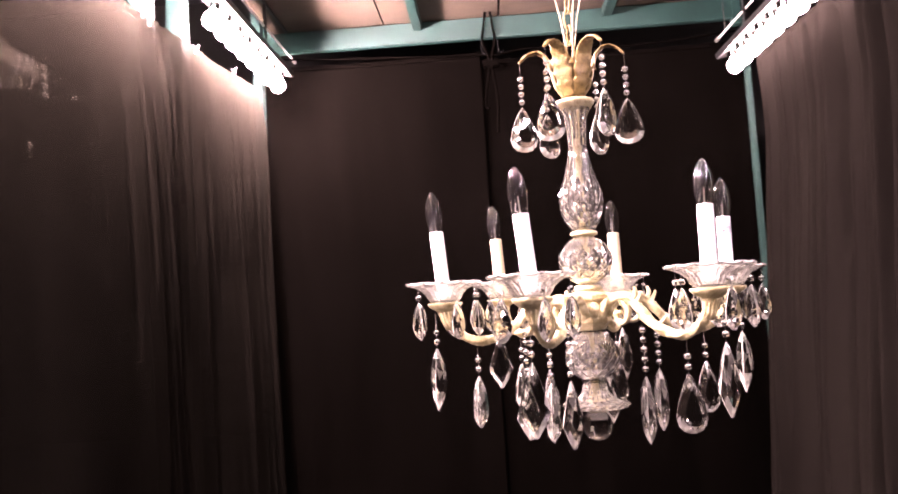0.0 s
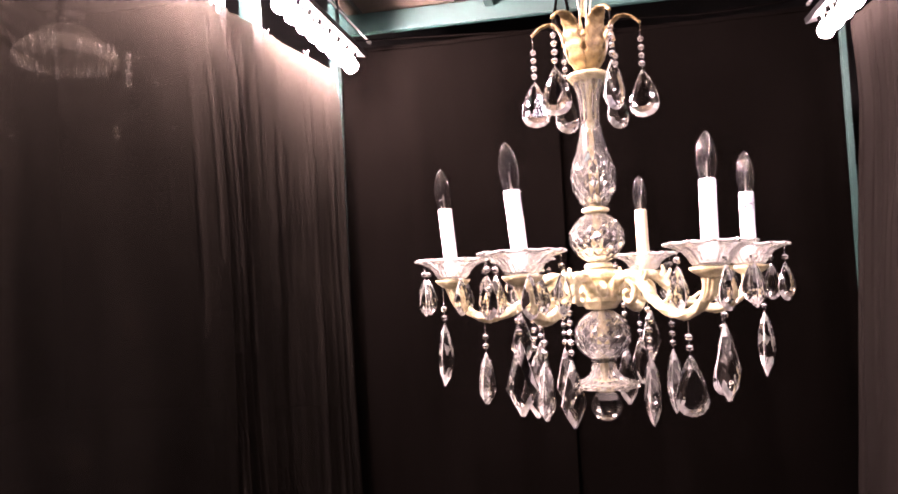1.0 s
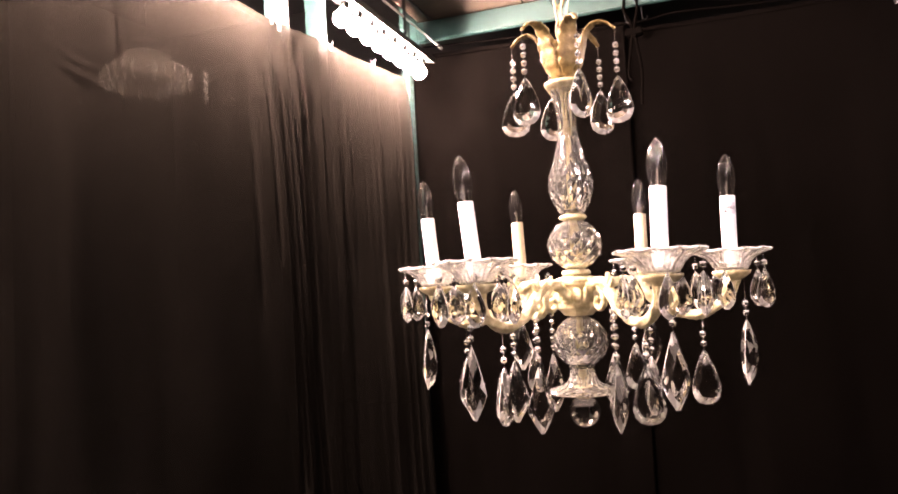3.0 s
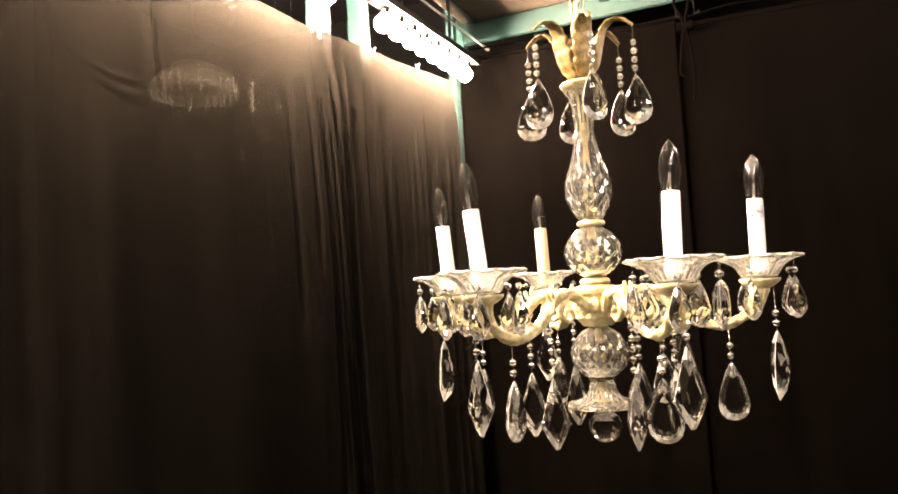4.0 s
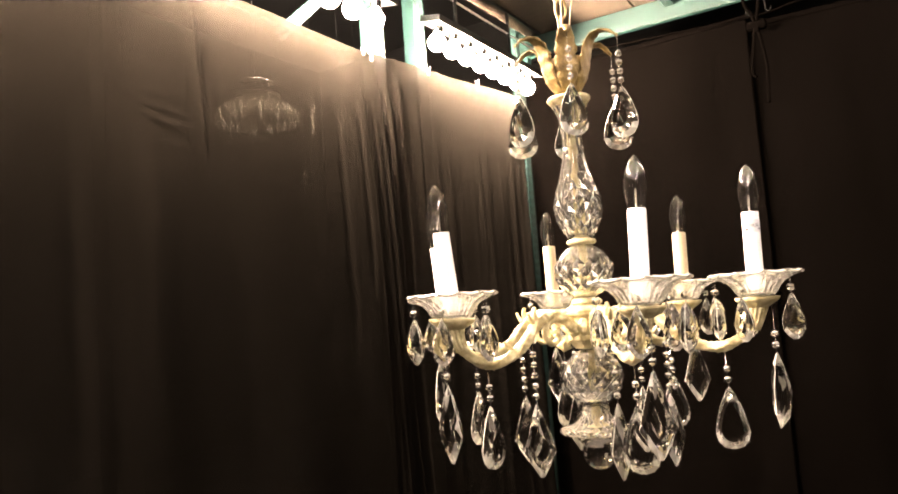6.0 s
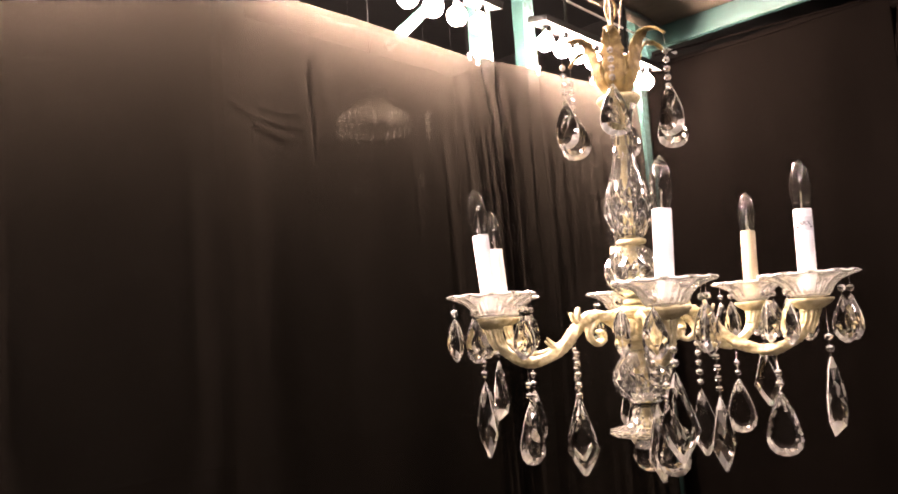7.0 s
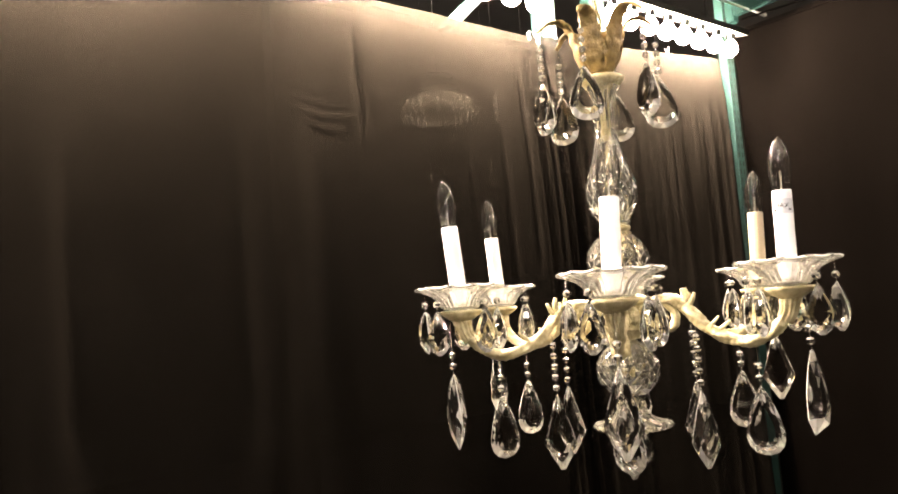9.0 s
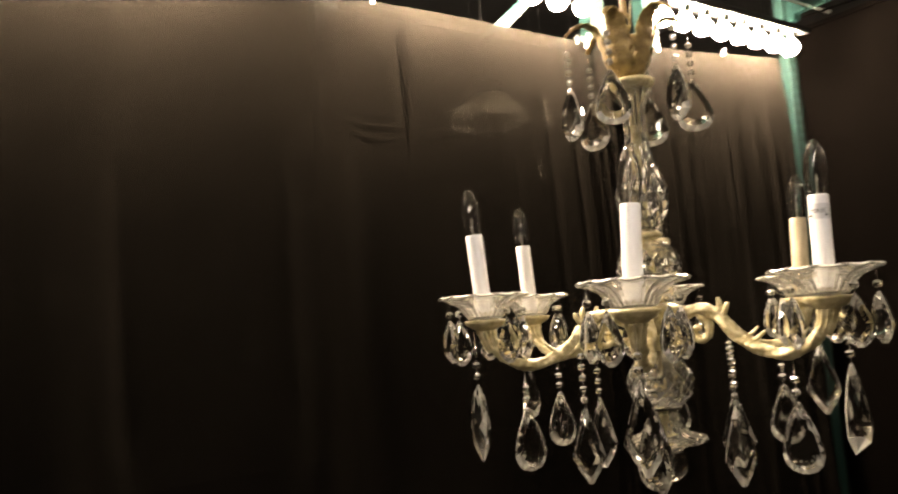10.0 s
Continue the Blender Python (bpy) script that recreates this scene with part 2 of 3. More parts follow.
def diagonal_brace(y0, z0, y1, z1, x):
    d = Vector((0, y1 - y0, z1 - z0))
    ob = thing("rack_brace", Matrix.Translation((x, y0, z0)), "teal steel diagonal brace between rack uprights", "rack brace")
    bm = sweep([Vector((0, 0, 0)), d * 0.5, d], lambda t: (0.008, 0.026), 4, side=Vector((1, 0, 0)))
    part("bar", bm, TEAL, ob)
    return ob


diagonal_brace(2.335, 2.645, 2.92, 3.19, -1.318)
pole = thing("drape_pole", Matrix.Translation((LEFT - 0.034, 0.95, 2.653)), "thin black pole that carries the sheer drape's top edge", "pole")
part("tube", sweep([Vector((0, -1.9, 0)), Vector((0, 0, 0)), Vector((0, 2.02, 0))], lambda t: (0.0045, 0.0045), 8, side=Vector((1, 0, 0))), RUBBER, pole)
part("bracket", box((0.075, 0.02, 0.012), (-0.04, 1.385, 0.0)), RUBBER, pole)


def rack_beam(name, x0, x1, y, z0, z1, label):
    ob = thing(name, Matrix.Translation(((x0 + x1) / 2, y, z0)), label, "rack beam", "teal rack beams")
    part("beam", box((x1 - x0, 0.045, z1 - z0), (0, 0, (z1 - z0) / 2), 0.006), TEAL, ob)
    for s in (-1, 1):
        part("end_plate", box((0.05, 0.055, 0.2), (s * ((x1 - x0) / 2 - 0.03), 0, (z1 - z0) / 2), 0.004), TEAL, ob)
    return ob


rack_beam("rack_beam", -1.25, 1.66, 4.44, 3.075, 3.205, "teal painted steel shelf beam under raw boards")
rack_beam("rack_beam", -1.25, 1.66, 1.437, 3.075, 3.205, "teal painted steel shelf beam under raw boards")
rack_beam("rack_beam", -1.25, 1.66, -0.72, 3.075, 3.198, "teal painted steel shelf beam over the drape")


def joist(x):
    ob = thing("deck_support", Matrix.Translation((x, 2.94, 3.15)), "narrow teal deck support under raw boards", "deck support", "deck supports")
    part("bar", box((0.055, 2.95, 0.055), (0, 0, 0.0275), 0.004), TEAL, ob)
    return ob


for jx in (-0.285, 0.865):
    joist(jx)

# raw boards lying on the beams: one object each
for k in range(4):
    ob = place("shelf_board", mesh_of("shelf_board", box((0.7, 2.3, 0.018), (0, 0, 0.009), 0.002), DECK), None,
               pose(-0.85 + k * 0.71, 3.33, DECK_Z, 0, 0, 0.12 * (k % 2)))
    tagged(ob, "raw tan particle board lying on teal beams", "shelf board", "shelf boards")
    # Unseen front board, added to bounce strip light down to the crystals.
    ob = place("shelf_board", mesh_of("shelf_board", box((0.7, 2.86, 0.018), (0, 0, 0.009), 0.002), DECK), None,
               pose(-0.85 + k * 0.71, 0.74, DECK_Z, 0, 0, -0.1 * (k % 2)))
    tagged(ob, "raw tan particle board lying on teal beams", "shelf board", "shelf boards")


def rail(x, y0, y1):
    ob = thing("hanging_rail", Matrix.Translation((x, (y0 + y1) / 2, 3.205)), "thin black steel rail carrying the strip lights", "rail", "black rails")
    part("bar", box((0.02, y1 - y0, 0.012), (0, 0, 0.0), 0.002), BLACK_METAL, ob)
    return ob


for rx, ry in ((-1.10, 4.44), (1.50, 4.44), (0.85, 1.44), (-0.094, 2.5), (0.494, 2.5)):
    rail(rx, -0.75, ry)


# ---- drapes ----
def drape(length, top, bottom, depth, seed, tight=1.0, sag=0.0, slope=0.0, gather=None, pull=0.9, mat=CLOTH, label="", nx=150, nz=56, tucks=(), wrinkles=(), bulge=0.0, reach=0.2, flare=0.0, start=1.1):
    """A hung cloth along its own x, with folds that gather at the top and open below, and a sewn hem. It bulges out below its pinned top edge, and flares towards the floor."""
    top -= 0.025
    rng = random.Random(seed)
    waves = [(rng.uniform(5, 26) * tight, rng.uniform(0, 6.3), rng.uniform(0.25, 1.0), rng.uniform(-1.6, 1.6)) for _ in range(9)]
    total = sum(w[2] for w in waves)
    bm = bmesh.new()
    rows = []
    for j in range(nz + 1):
        v = (j / nz) ** 1.35
        row = []
        for i in range(nx + 1):
            u = i / nx * length
            z = top + (bottom - top) * v + slope * i / nx * (1 - v) - sag * math.sin(math.pi * i / nx) * (1 - v)
            fold = sum(a * math.sin(f * u + p + s * v) for f, p, a, s in waves) / total
            fold = fold * abs(fold) ** 0.3
            if gather is not None:
                fold += pull * math.exp(-((u - gather) / 0.13) ** 2) * math.sin(60 * u + 0.8 * v) * (1 - 0.45 * v)
                fold += 0.35 * math.sin(62 * u + 2.2 * math.sin(9 * u)) * max(0.0, 1 - 1.8 * v)
            fold *= min(1.0, 0.3 + 9 * v)
            for t0, wide, deep, reach, bend in tucks:
                line = u - t0 - bend * math.sin(5 * v)
                if abs(line) < 4 * wide and v < reach:
                    fold -= deep * math.exp(-(line / wide) ** 2) * min(1.0, 30 * v + 0.15) * min(1.0, 14 * (reach - v))
            for u0, u1, z0, rise, bow, high in wrinkles:
                w = (u - u0) / (u1 - u0)
                if 0 < w < 1:
                    off = z - (z0 + rise * w + bow * math.sin(math.pi * w))
                    fold += high * math.sin(math.pi * w) * (math.exp(-(off / 0.011) ** 2) - 0.6 * math.exp(-((off + 0.02) / 0.012) ** 2))
            crease = noise.noise((u * 2.2, z * 1.1, seed)) * 0.5
            crease += 0.3 * noise.noise((u * 7.0 + z * 0.8, z * 0.9, seed + 7.0))
            row.append(bm.verts.new((u, depth * (fold * (0.65 + 0.5 * v) + crease * 0.7) + bulge * (1 - math.exp(-max(0.0, top - z) / reach)) + flare * max(0.0, top - z - start), z)))
        rows.append(row)
    for a, b in zip(rows, rows[1:]):
        for i in range(nx):
            bm.faces.new((a[i], a[i + 1], b[i + 1], b[i]))
    line = [v.co.copy() for v in rows[0]]
    ob = place("drape", mesh_of("drape", bm, mat, True))
    sheet = ob.modifiers.new("thickness", "SOLIDIFY")
    sheet.thickness = 0.0015
    band = bmesh.new()
    strip = [[band.verts.new((p.x, p.y + dy, p.z + dz)) for p in line] for dy, dz in ((-0.0016, 0), (0.0, 0), (0.0, 0.024), (-0.0016, 0.024))]
    for a, b in zip(strip, strip[1:] + strip[:1]):
        for i in range(nx):
            band.faces.new((a[i], a[i + 1], b[i + 1], b[i]))
    part("hem", band, mat, ob)
    return tagged(ob, label, "drape", "black drapes")


long_tucks = [(0.958, 0.008, 3.6, 0.19, 0.004), (0.99, 0.014, 0.6, 0.26, -0.02), (0.87, 0.012, 0.7, 0.15, 0.02), (0.02, 0.012, 2.2, 0.9, 0.01), (0.065, 0.01, 1.6, 0.75, 0.006), (0.105, 0.014, 2.0, 0.8, -0.008), (0.17, 0.012, 1.0, 0.4, 0.012),
              (0.3, 0.02, 0.7, 0.5, 0.02), (0.52, 0.018, 0.35, 0.4, -0.015), (1.42, 0.03, 0.25, 0.6, 0.02), (1.9, 0.03, 0.35, 0.6, 0.02), (2.3, 0.018, 0.6, 0.5, -0.02)]
# slack pulled sideways from the tuck: curved wrinkles (start, end, height, rise, bow, relief)
slack = [(0.98, 1.36, 2.18, 0.08, -0.035, 0.11), (0.99, 1.30, 2.15, 0.07, -0.04, 0.1), (0.99, 1.42, 2.22, 0.09, -0.03, 0.08), (1.0, 1.22, 2.12, 0.05, -0.02, 0.08), (1.08, 1.38, 2.27, 0.06, -0.02, 0.07), (0.62, 0.9, 2.18, -0.04, 0.02, 0.05)]
d = drape(3.8, 2.665, 0.02, 0.016, 3, 0.8, mat=SHEER, label="smooth sheer black drape clipped along its top edge", nx=330, nz=240, bulge=0.09, reach=0.4, tucks=long_tucks, wrinkles=slack)
d.matrix_basis = pose(LEFT, 2.80, 0, 0, 0, -90)
rng = random.Random(33)
short_tucks = [(0.16 + 0.068 * k + rng.uniform(-0.025, 0.025), rng.uniform(0.008, 0.016), rng.uniform(0.25, 0.75), rng.uniform(0.1, 0.4), rng.uniform(-0.012, 0.012)) for k in range(20)]
d = drape(1.52, 2.80, 0.02, 0.032, 5, 2.4, slope=-0.125, gather=1.40, pull=1.7, mat=SHEER, label="gathered sheer black drape with many folds", nx=360, nz=90, bulge=0.03, reach=0.5, flare=0.02, tucks=short_tucks)
d.matrix_basis = pose(LEFT - 0.02, 4.26, 0, 0, 0, -90)
rng = random.Random(52)
right_tucks = [(0.1 + 0.15 * k + rng.uniform(-0.06, 0.06), rng.uniform(0.012, 0.03), rng.uniform(0.4, 1.0), rng.uniform(0.3, 1.1), rng.uniform(-0.02, 0.02)) for k in range(12)]
d = drape(1.84, 2.74, 0.02, 0.06, 8, 0.9, gather=0.7, label="gathered black drape hanging in deep folds", nx=260, nz=70, flare=0.07, start=0.4, tucks=right_tucks)
d.matrix_basis = pose(RIGHT, 2.30, 0, 0, 0, 90)
d = drape(3.6, 2.74, 0.02, 0.04, 9, 0.8, label="black drape hanging in loose folds")
d.matrix_basis = pose(RIGHT + 0.02, -1.3, 0, 0, 0, 90)
d = drape(1.37, 3.03, 0.02, 0.025, 11, 0.9, 0.01, mat=SHADED_BLACK, label="black drape hanging below a teal beam")
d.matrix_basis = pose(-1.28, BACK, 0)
d = drape(1.73, 2.99, 0.02, 0.025, 12, 0.9, 0.01, mat=SHADED_BLACK, label="black drape hanging below a teal beam")
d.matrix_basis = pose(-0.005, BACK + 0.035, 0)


# a tied gather with hanging cables where the two back drapes meet
def cable_drop():
    ob = thing("hanging_cable", Matrix.Translation((0.15, 4.49, 3.2)), "dark cables tied in a bundle hanging from the beam", "cable")
    for dx, dz in ((-0.045, -0.55), (0.03, -0.7)):
        pts = smooth_line([(dx * 0.4, -0.13, 0.013), (dx * 0.7, -0.1, -0.06), (dx, -0.075, -0.15), (dx * 0.2, -0.03, -0.26), (dx, -0.01, -0.5), (dx * 0.6, -0.01, dz)], 6)
        part("cable", sweep(pts, lambda t: (0.008, 0.008), 8), SHADED_BLACK, ob)
    part("clamp", box((0.1, 0.045, 0.05), (0, -0.015, -0.27), 0.008), SHADED_BLACK, ob)
    part("buckle", box((0.02, 0.012, 0.03), (0.0, -0.044, -0.3), 0.003), SHADED_BLACK, ob)
    return ob


cable_drop()

rope = thing("hanging_rope", Matrix.Translation((-1.2, BACK - 0.03, 3.03)), "dark rope along the top edge of the back drapes", "rope")
part("strand", sweep(smooth_line([(0, 0, 0.04), (0.7, 0, 0.0), (1.35, 0, -0.03), (1.6, 0, -0.01), (2.2, 0, -0.04), (2.85, 0, 0.0)], 6), lambda t: (0.006, 0.006), 6), SHADED_BLACK, rope)
for hx in (0.10, 0.20):
    hk = thing("wire_hook", Matrix.Translation((hx, BACK - 0.045, 3.02)), "thin steel wire hook holding up the drape", "hook", "wire hooks")
    part("wire", sweep(smooth_line([(0, 0, 0.16), (0, 0, 0.05), (0.004, 0, -0.005), (0.02, 0, -0.018), (0.032, 0, 0.0)], 5), lambda t: (0.003, 0.003), 6), RUBBER, hk)


# ---- bulb strips ----
globe_shape = lathe([(0.003, -0.0415)] + [(0.042 * math.sin(a), -0.042 * math.cos(a)) for a in [math.pi * k / 12 for k in range(1, 11)]] + [(0.014, 0.0405), (0.014, 0.05)], 20)
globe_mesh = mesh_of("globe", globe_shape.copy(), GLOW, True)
dim_fill_mesh = mesh_of("globe", globe_shape.copy(), DIM_FILL, True)
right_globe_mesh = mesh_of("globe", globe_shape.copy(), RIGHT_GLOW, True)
over_fill_mesh = mesh_of("globe", globe_shape.copy(), OVERHEAD_FILL, True)
cool_fill_mesh = mesh_of("globe", globe_shape, COOL_FILL, True)
socket_mesh = mesh_of("socket", lathe([(0.022, 0.045), (0.024, 0.05), (0.024, 0.075), (0.03, 0.08)], 16), CHROME, True)


def bulb_strip(x, y0, y1, z, tilt, label, globes=None):
    """Eight globe bulbs under a black channel; y0 to y1 are the first and last bulb."""
    ob = thing("bulb_strip", pose(x, (y0 + y1) / 2, z, 0, tilt, 0), label, "bulb strip", "globe bulb strips along the drapes")
    span = y1 - y0
    bm = box((0.11, span + 0.16, 0.004), (0, 0, 0.082), 0.0)
    for s in (-1, 1):
        box((0.004, span + 0.16, 0.03), (s * 0.055, 0, 0.095), bm=bm)
        box((0.11, 0.004, 0.03), (0, s * (span / 2 + 0.08), 0.095), bm=bm)
    part("channel", bm, BLACK_METAL, ob)
    part("back_box", box((0.06, span * 0.8, 0.03), (0, 0, 0.1), 0.004), BLACK_METAL, ob)
    for k in range(8):
        yk = -span / 2 + span * k / 7
        g = place("globe", globes or globe_mesh, ob, Matrix.Translation((0, yk, 0)), "lit warm white globe bulb")
        place("socket", socket_mesh, g)
    for yk in (-span * 0.3, span * 0.3):
        part("hanger", box((0.012, 0.02, DECK_Z - z - 0.1), (0, yk, 0.1 + (DECK_Z - z - 0.1) / 2), 0.002), BLACK_METAL, ob, m=pose(0, 0, 0, 0, -tilt, 0))
    return ob


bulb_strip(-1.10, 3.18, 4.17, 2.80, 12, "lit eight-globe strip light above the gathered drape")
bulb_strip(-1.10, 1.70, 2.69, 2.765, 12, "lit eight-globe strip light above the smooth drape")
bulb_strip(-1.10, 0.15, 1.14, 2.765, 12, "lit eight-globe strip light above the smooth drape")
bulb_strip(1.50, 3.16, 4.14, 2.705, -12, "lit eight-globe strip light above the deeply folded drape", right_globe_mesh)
# The next two hang out of view, added at low strength for sparkle.
bulb_strip(1.50, 1.70, 2.69, 2.72, -12, "added unseen dim eight-globe strip above the loose drape", dim_fill_mesh)
bulb_strip(1.50, 0.15, 1.14, 2.72, -12, "added unseen dim eight-globe strip above the loose drape", dim_fill_mesh)
# Invented strip out of view: cool fill for the chandelier's near side.
bulb_strip(0.82, 0.12, 1.10, 2.1, -12, "added unseen cool white eight-globe strip that fills the chandelier's near side", cool_fill_mesh)
# Unseen strips, added only to give the crystals more glints.
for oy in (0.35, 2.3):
    over = bulb_strip(0, -0.49, 0.49, 2.98, 0, "added unseen eight-globe strip across the booth, for glints in the crystals", over_fill_mesh)
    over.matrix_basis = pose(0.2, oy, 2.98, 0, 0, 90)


def top_rod(x, y0, y1, z):
    ob = thing("curtain_rod", Matrix.Translation((x, y0, z)), "thin bright metal rod running above the bulb strip", "rod", "thin metal rods")
    part("bar", sweep([Vector((0, 0, 0)), Vector((0, (y1 - y0) / 2, -0.004)), Vector((0, y1 - y0, 0))], lambda t: (0.006, 0.006), 8, side=Vector((1, 0, 0))), PALE_ROD, ob)
    part("tip", sweep([Vector((0, y1 - y0 - 0.05, 0)), Vector((0, y1 - y0 + 0.01, 0))], lambda t: (0.011, 0.011), 8, side=Vector((1, 0, 0))), CLIP, ob)
    for y in (0.2, (y1 - y0) * 0.9):
        part("hanger", sweep([Vector((0, y, 0)), Vector((0, y, DECK_Z - z - 0.002))], lambda t: (0.003, 0.003), 6), BLACK_METAL, ob)
    return ob


top_rod(-1.105, 2.9, 4.60, 3.08)
top_rod(1.53, 2.9, 4.50, 2.975)


def spring_clip(x, y, z, turn=0, size=0.6):
    """A small spring clip gripping the cloth's top edge."""
    ob = thing("spring_clip", pose(x, y, z, 0, 0, turn) @ Matrix.Diagonal((size, size, size, 1)), "small bright metal spring clip on the drape's edge", "clip", "spring clips")
    for s in (-1, 1):
        bm = sweep(smooth_line([(0, s * 0.003, -0.03), (0, s * 0.006, 0.0), (0, s * 0.02, 0.035)], 3), lambda t: (0.011 * (1 - 0.3 * t), 0.0015), 6, side=Vector((1, 0, 0)))
        part("jaw", bm, CLIP, ob)
    part("spring", ball(0.006), CLIP, ob)
    return ob


spring_clip(LEFT, 2.79, 2.665, 90, 1.0)
spring_clip(LEFT, 2.74, 2.665, 70)
spring_clip(LEFT, 3.26, 2.705, 90)
spring_clip(LEFT, 3.75, 2.755, 90)
spring_clip(LEFT, 1.75, 2.668, 90)


# ---- the hanging chandelier ----
CX, CY, PHASE, LEAF_PHASE = 0.2405, 1.437, 8.0, -4.5
chandelier = thing("chandelier", Matrix.Translation((CX, CY, 0)), "six-arm crystal chandelier with ivory gilt arms, unlit, hanging on a chain", "chandelier")


def diamonds(profile, n, push, lo, hi):
    """A turned body with crossed cuts on the rings lo to hi: every diamond between the cuts rises to a point."""
    bm = bmesh.new()

    def at(i, k, swell=0.0):
        r, z = profile[i]
        a = 2 * math.pi * (k + 0.5 * (i % 2)) / n
        return bm.verts.new((r * (1 + swell) * math.cos(a), r * (1 + swell) * math.sin(a), z))
    rows = [[at(i, k) for k in range(n)] for i in range(len(profile))]
    tips = [[at(i, k + 0.5, push if lo <= i <= hi else 0.0) for k in range(n)] for i in range(len(profile))]
    last = len(profile) - 1

    def split(apex, i, k):
        p, q = rows[i][k % n], rows[i][(k + 1) % n]
        if i in (0, last):
            bm.faces.new((apex, p, q))
        else:
            bm.faces.new((apex, p, tips[i][k % n]))
            bm.faces.new((apex, tips[i][k % n], q))
    for i in range(last):
        for k in range(n):
            odd = i % 2
            split(rows[i][k], i + 1, k if odd else k - 1)          # point up, base on the next ring
            split(rows[i + 1][k], i, k - 1 if not (i + 1) % 2 else k)  # point down, base on this ring
    for k in range(n):
        bm.verts.remove(tips[0][k])
        bm.verts.remove(tips[last][k])
    bm.faces.new(rows[0])
    bm.faces.new(rows[-1])
    # ground grooves along the crossed cuts
    cut = set()
    for i in range(max(lo - 1, 0), min(hi + 1, last)):
        for k in range(n):
            for e in rows[i][k].link_edges:
                if e.other_vert(rows[i][k]) in rows[i + 1]:
                    cut.add(e)
    bm.normal_update()
    bmesh.ops.bevel(bm, geom=list(cut), offset=0.0012, segments=1, affect="EDGES", profile=0.5, material=1)
    zs = sorted((profile[lo - 1][1], profile[min(hi + 1, last)][1]))
    for f in bm.faces:
        f.smooth = not zs[0] < f.calc_center_median().z < zs[1]
    return bm


def round_profile(zc, r, a0, a1, n, squash=1.0):
    """Part of a circle, as (radius, z), from the angle a0 to a1 above the level."""
    return [(r * math.cos(radians(a0 + (a1 - a0) * k / n)), zc + squash * r * math.sin(radians(a0 + (a1 - a0) * k / n))) for k in range(n + 1)]


def hollow(bm, profile, inset):
    """Add the inner wall of a blown body, facing inward."""
    bmesh.ops.recalc_face_normals(bm, faces=bm.faces)
    inner = lathe([(max(r - inset, 0.003), z) for r, z in profile[1:-1]], 28)
    bmesh.ops.recalc_face_normals(inner, faces=inner.faces)
    bmesh.ops.reverse_faces(inner, faces=inner.faces)
    me = bpy.data.meshes.new("inner_wall")
    inner.to_mesh(me)
    inner.free()
    bm.from_mesh(me)
    bpy.data.meshes.remove(me)
    return bm


# stem, from the top down
part("stem_rod", lathe([(0.005, 1.284), (0.005, 1.33), (0.0055, 1.425), (0.007, 1.50), (0.007, 1.60), (0.0065, 1.64), (0.0055, 1.69), (0.005, 1.75), (0.005, 1.90)], 16), GILT, chandelier, smooth=True)
part("collar", lathe([(0.012, 1.838), (0.024, 1.840), (0.036, 1.846), (0.037, 1.849), (0.035, 1.852), (0.014, 1.855)], 32), GILT, chandelier, "thin gilt collar disc", True)
trumpet = [(0.034, 1.8455), (0.029, 1.838), (0.0235, 1.828), (0.0195, 1.814), (0.0172, 1.796), (0.0165, 1.78)]
vase = [(r, z) for r, z in [(0.0165, 1.765), (0.019, 1.75), (0.0225, 1.735), (0.026, 1.72), (0.03, 1.705), (0.034, 1.69), (0.0375, 1.677), (0.039, 1.665), (0.0385, 1.652), (0.036, 1.64), (0.031, 1.628), (0.025, 1.617), (0.019, 1.608)]]


trumpet.append((0.0162, 1.766))
part("glass_trumpet", hollow(lathe(trumpet, 48, lambda a, i: (1 + 0.05 * math.cos(12 * a), 0)), trumpet, 0.004), CLEAR, chandelier, "clear fluted glass trumpet", keep_normals=True)
part("glass_vase", hollow(diamonds(vase, 14, 0.07, 5, 12), vase, 0.006), CLEAR, chandelier, "clear cut glass stem vase with crossed grooves", keep_normals=True).data.materials.append(GROUND_GLINT)
part("ring", lathe([(0.012, 1.598), (0.022, 1.599), (0.025, 1.602), (0.023, 1.606), (0.014, 1.609)], 28), GILT, chandelier, smooth=True)


def cut_ball(name, zc, r):
    prof = round_profile(zc, r, 80, -80, 12, 0.98)
    part(name, hollow(diamonds(prof, 14, 0.06, 5, 8), prof, 0.007), CLEAR, chandelier, "clear cut glass ball with diamond cutting", keep_normals=True).data.materials.append(GROUND_GLINT)


cut_ball("glass_ball", 1.553, 0.0475)
part("ring", lathe([(0.012, 1.497), (0.025, 1.498), (0.026, 1.503), (0.022, 1.507), (0.012, 1.509)], 28), GILT, chandelier, smooth=True)
hub = part("hub", lathe([(0.012, 1.424), (0.026, 1.426), (0.030, 1.431), (0.038, 1.440), (0.0385, 1.447), (0.033, 1.451), (0.032, 1.470), (0.034, 1.477), (0.040, 1.482), (0.041, 1.488), (0.038, 1.492), (0.022, 1.497), (0.012, 1.4975)], 8), GILT, chandelier, "ivory gilt cast hub")
for k in range(6):
    a = radians(PHASE + 30 + 60 * k)
    part("hub_boss", ball(0.010, 1.5, 8, 6), GILT, hub, m=Matrix.Translation((0.034 * math.cos(a), 0.034 * math.sin(a), 1.461)))
cut_ball("glass_ball", 1.378, 0.048)
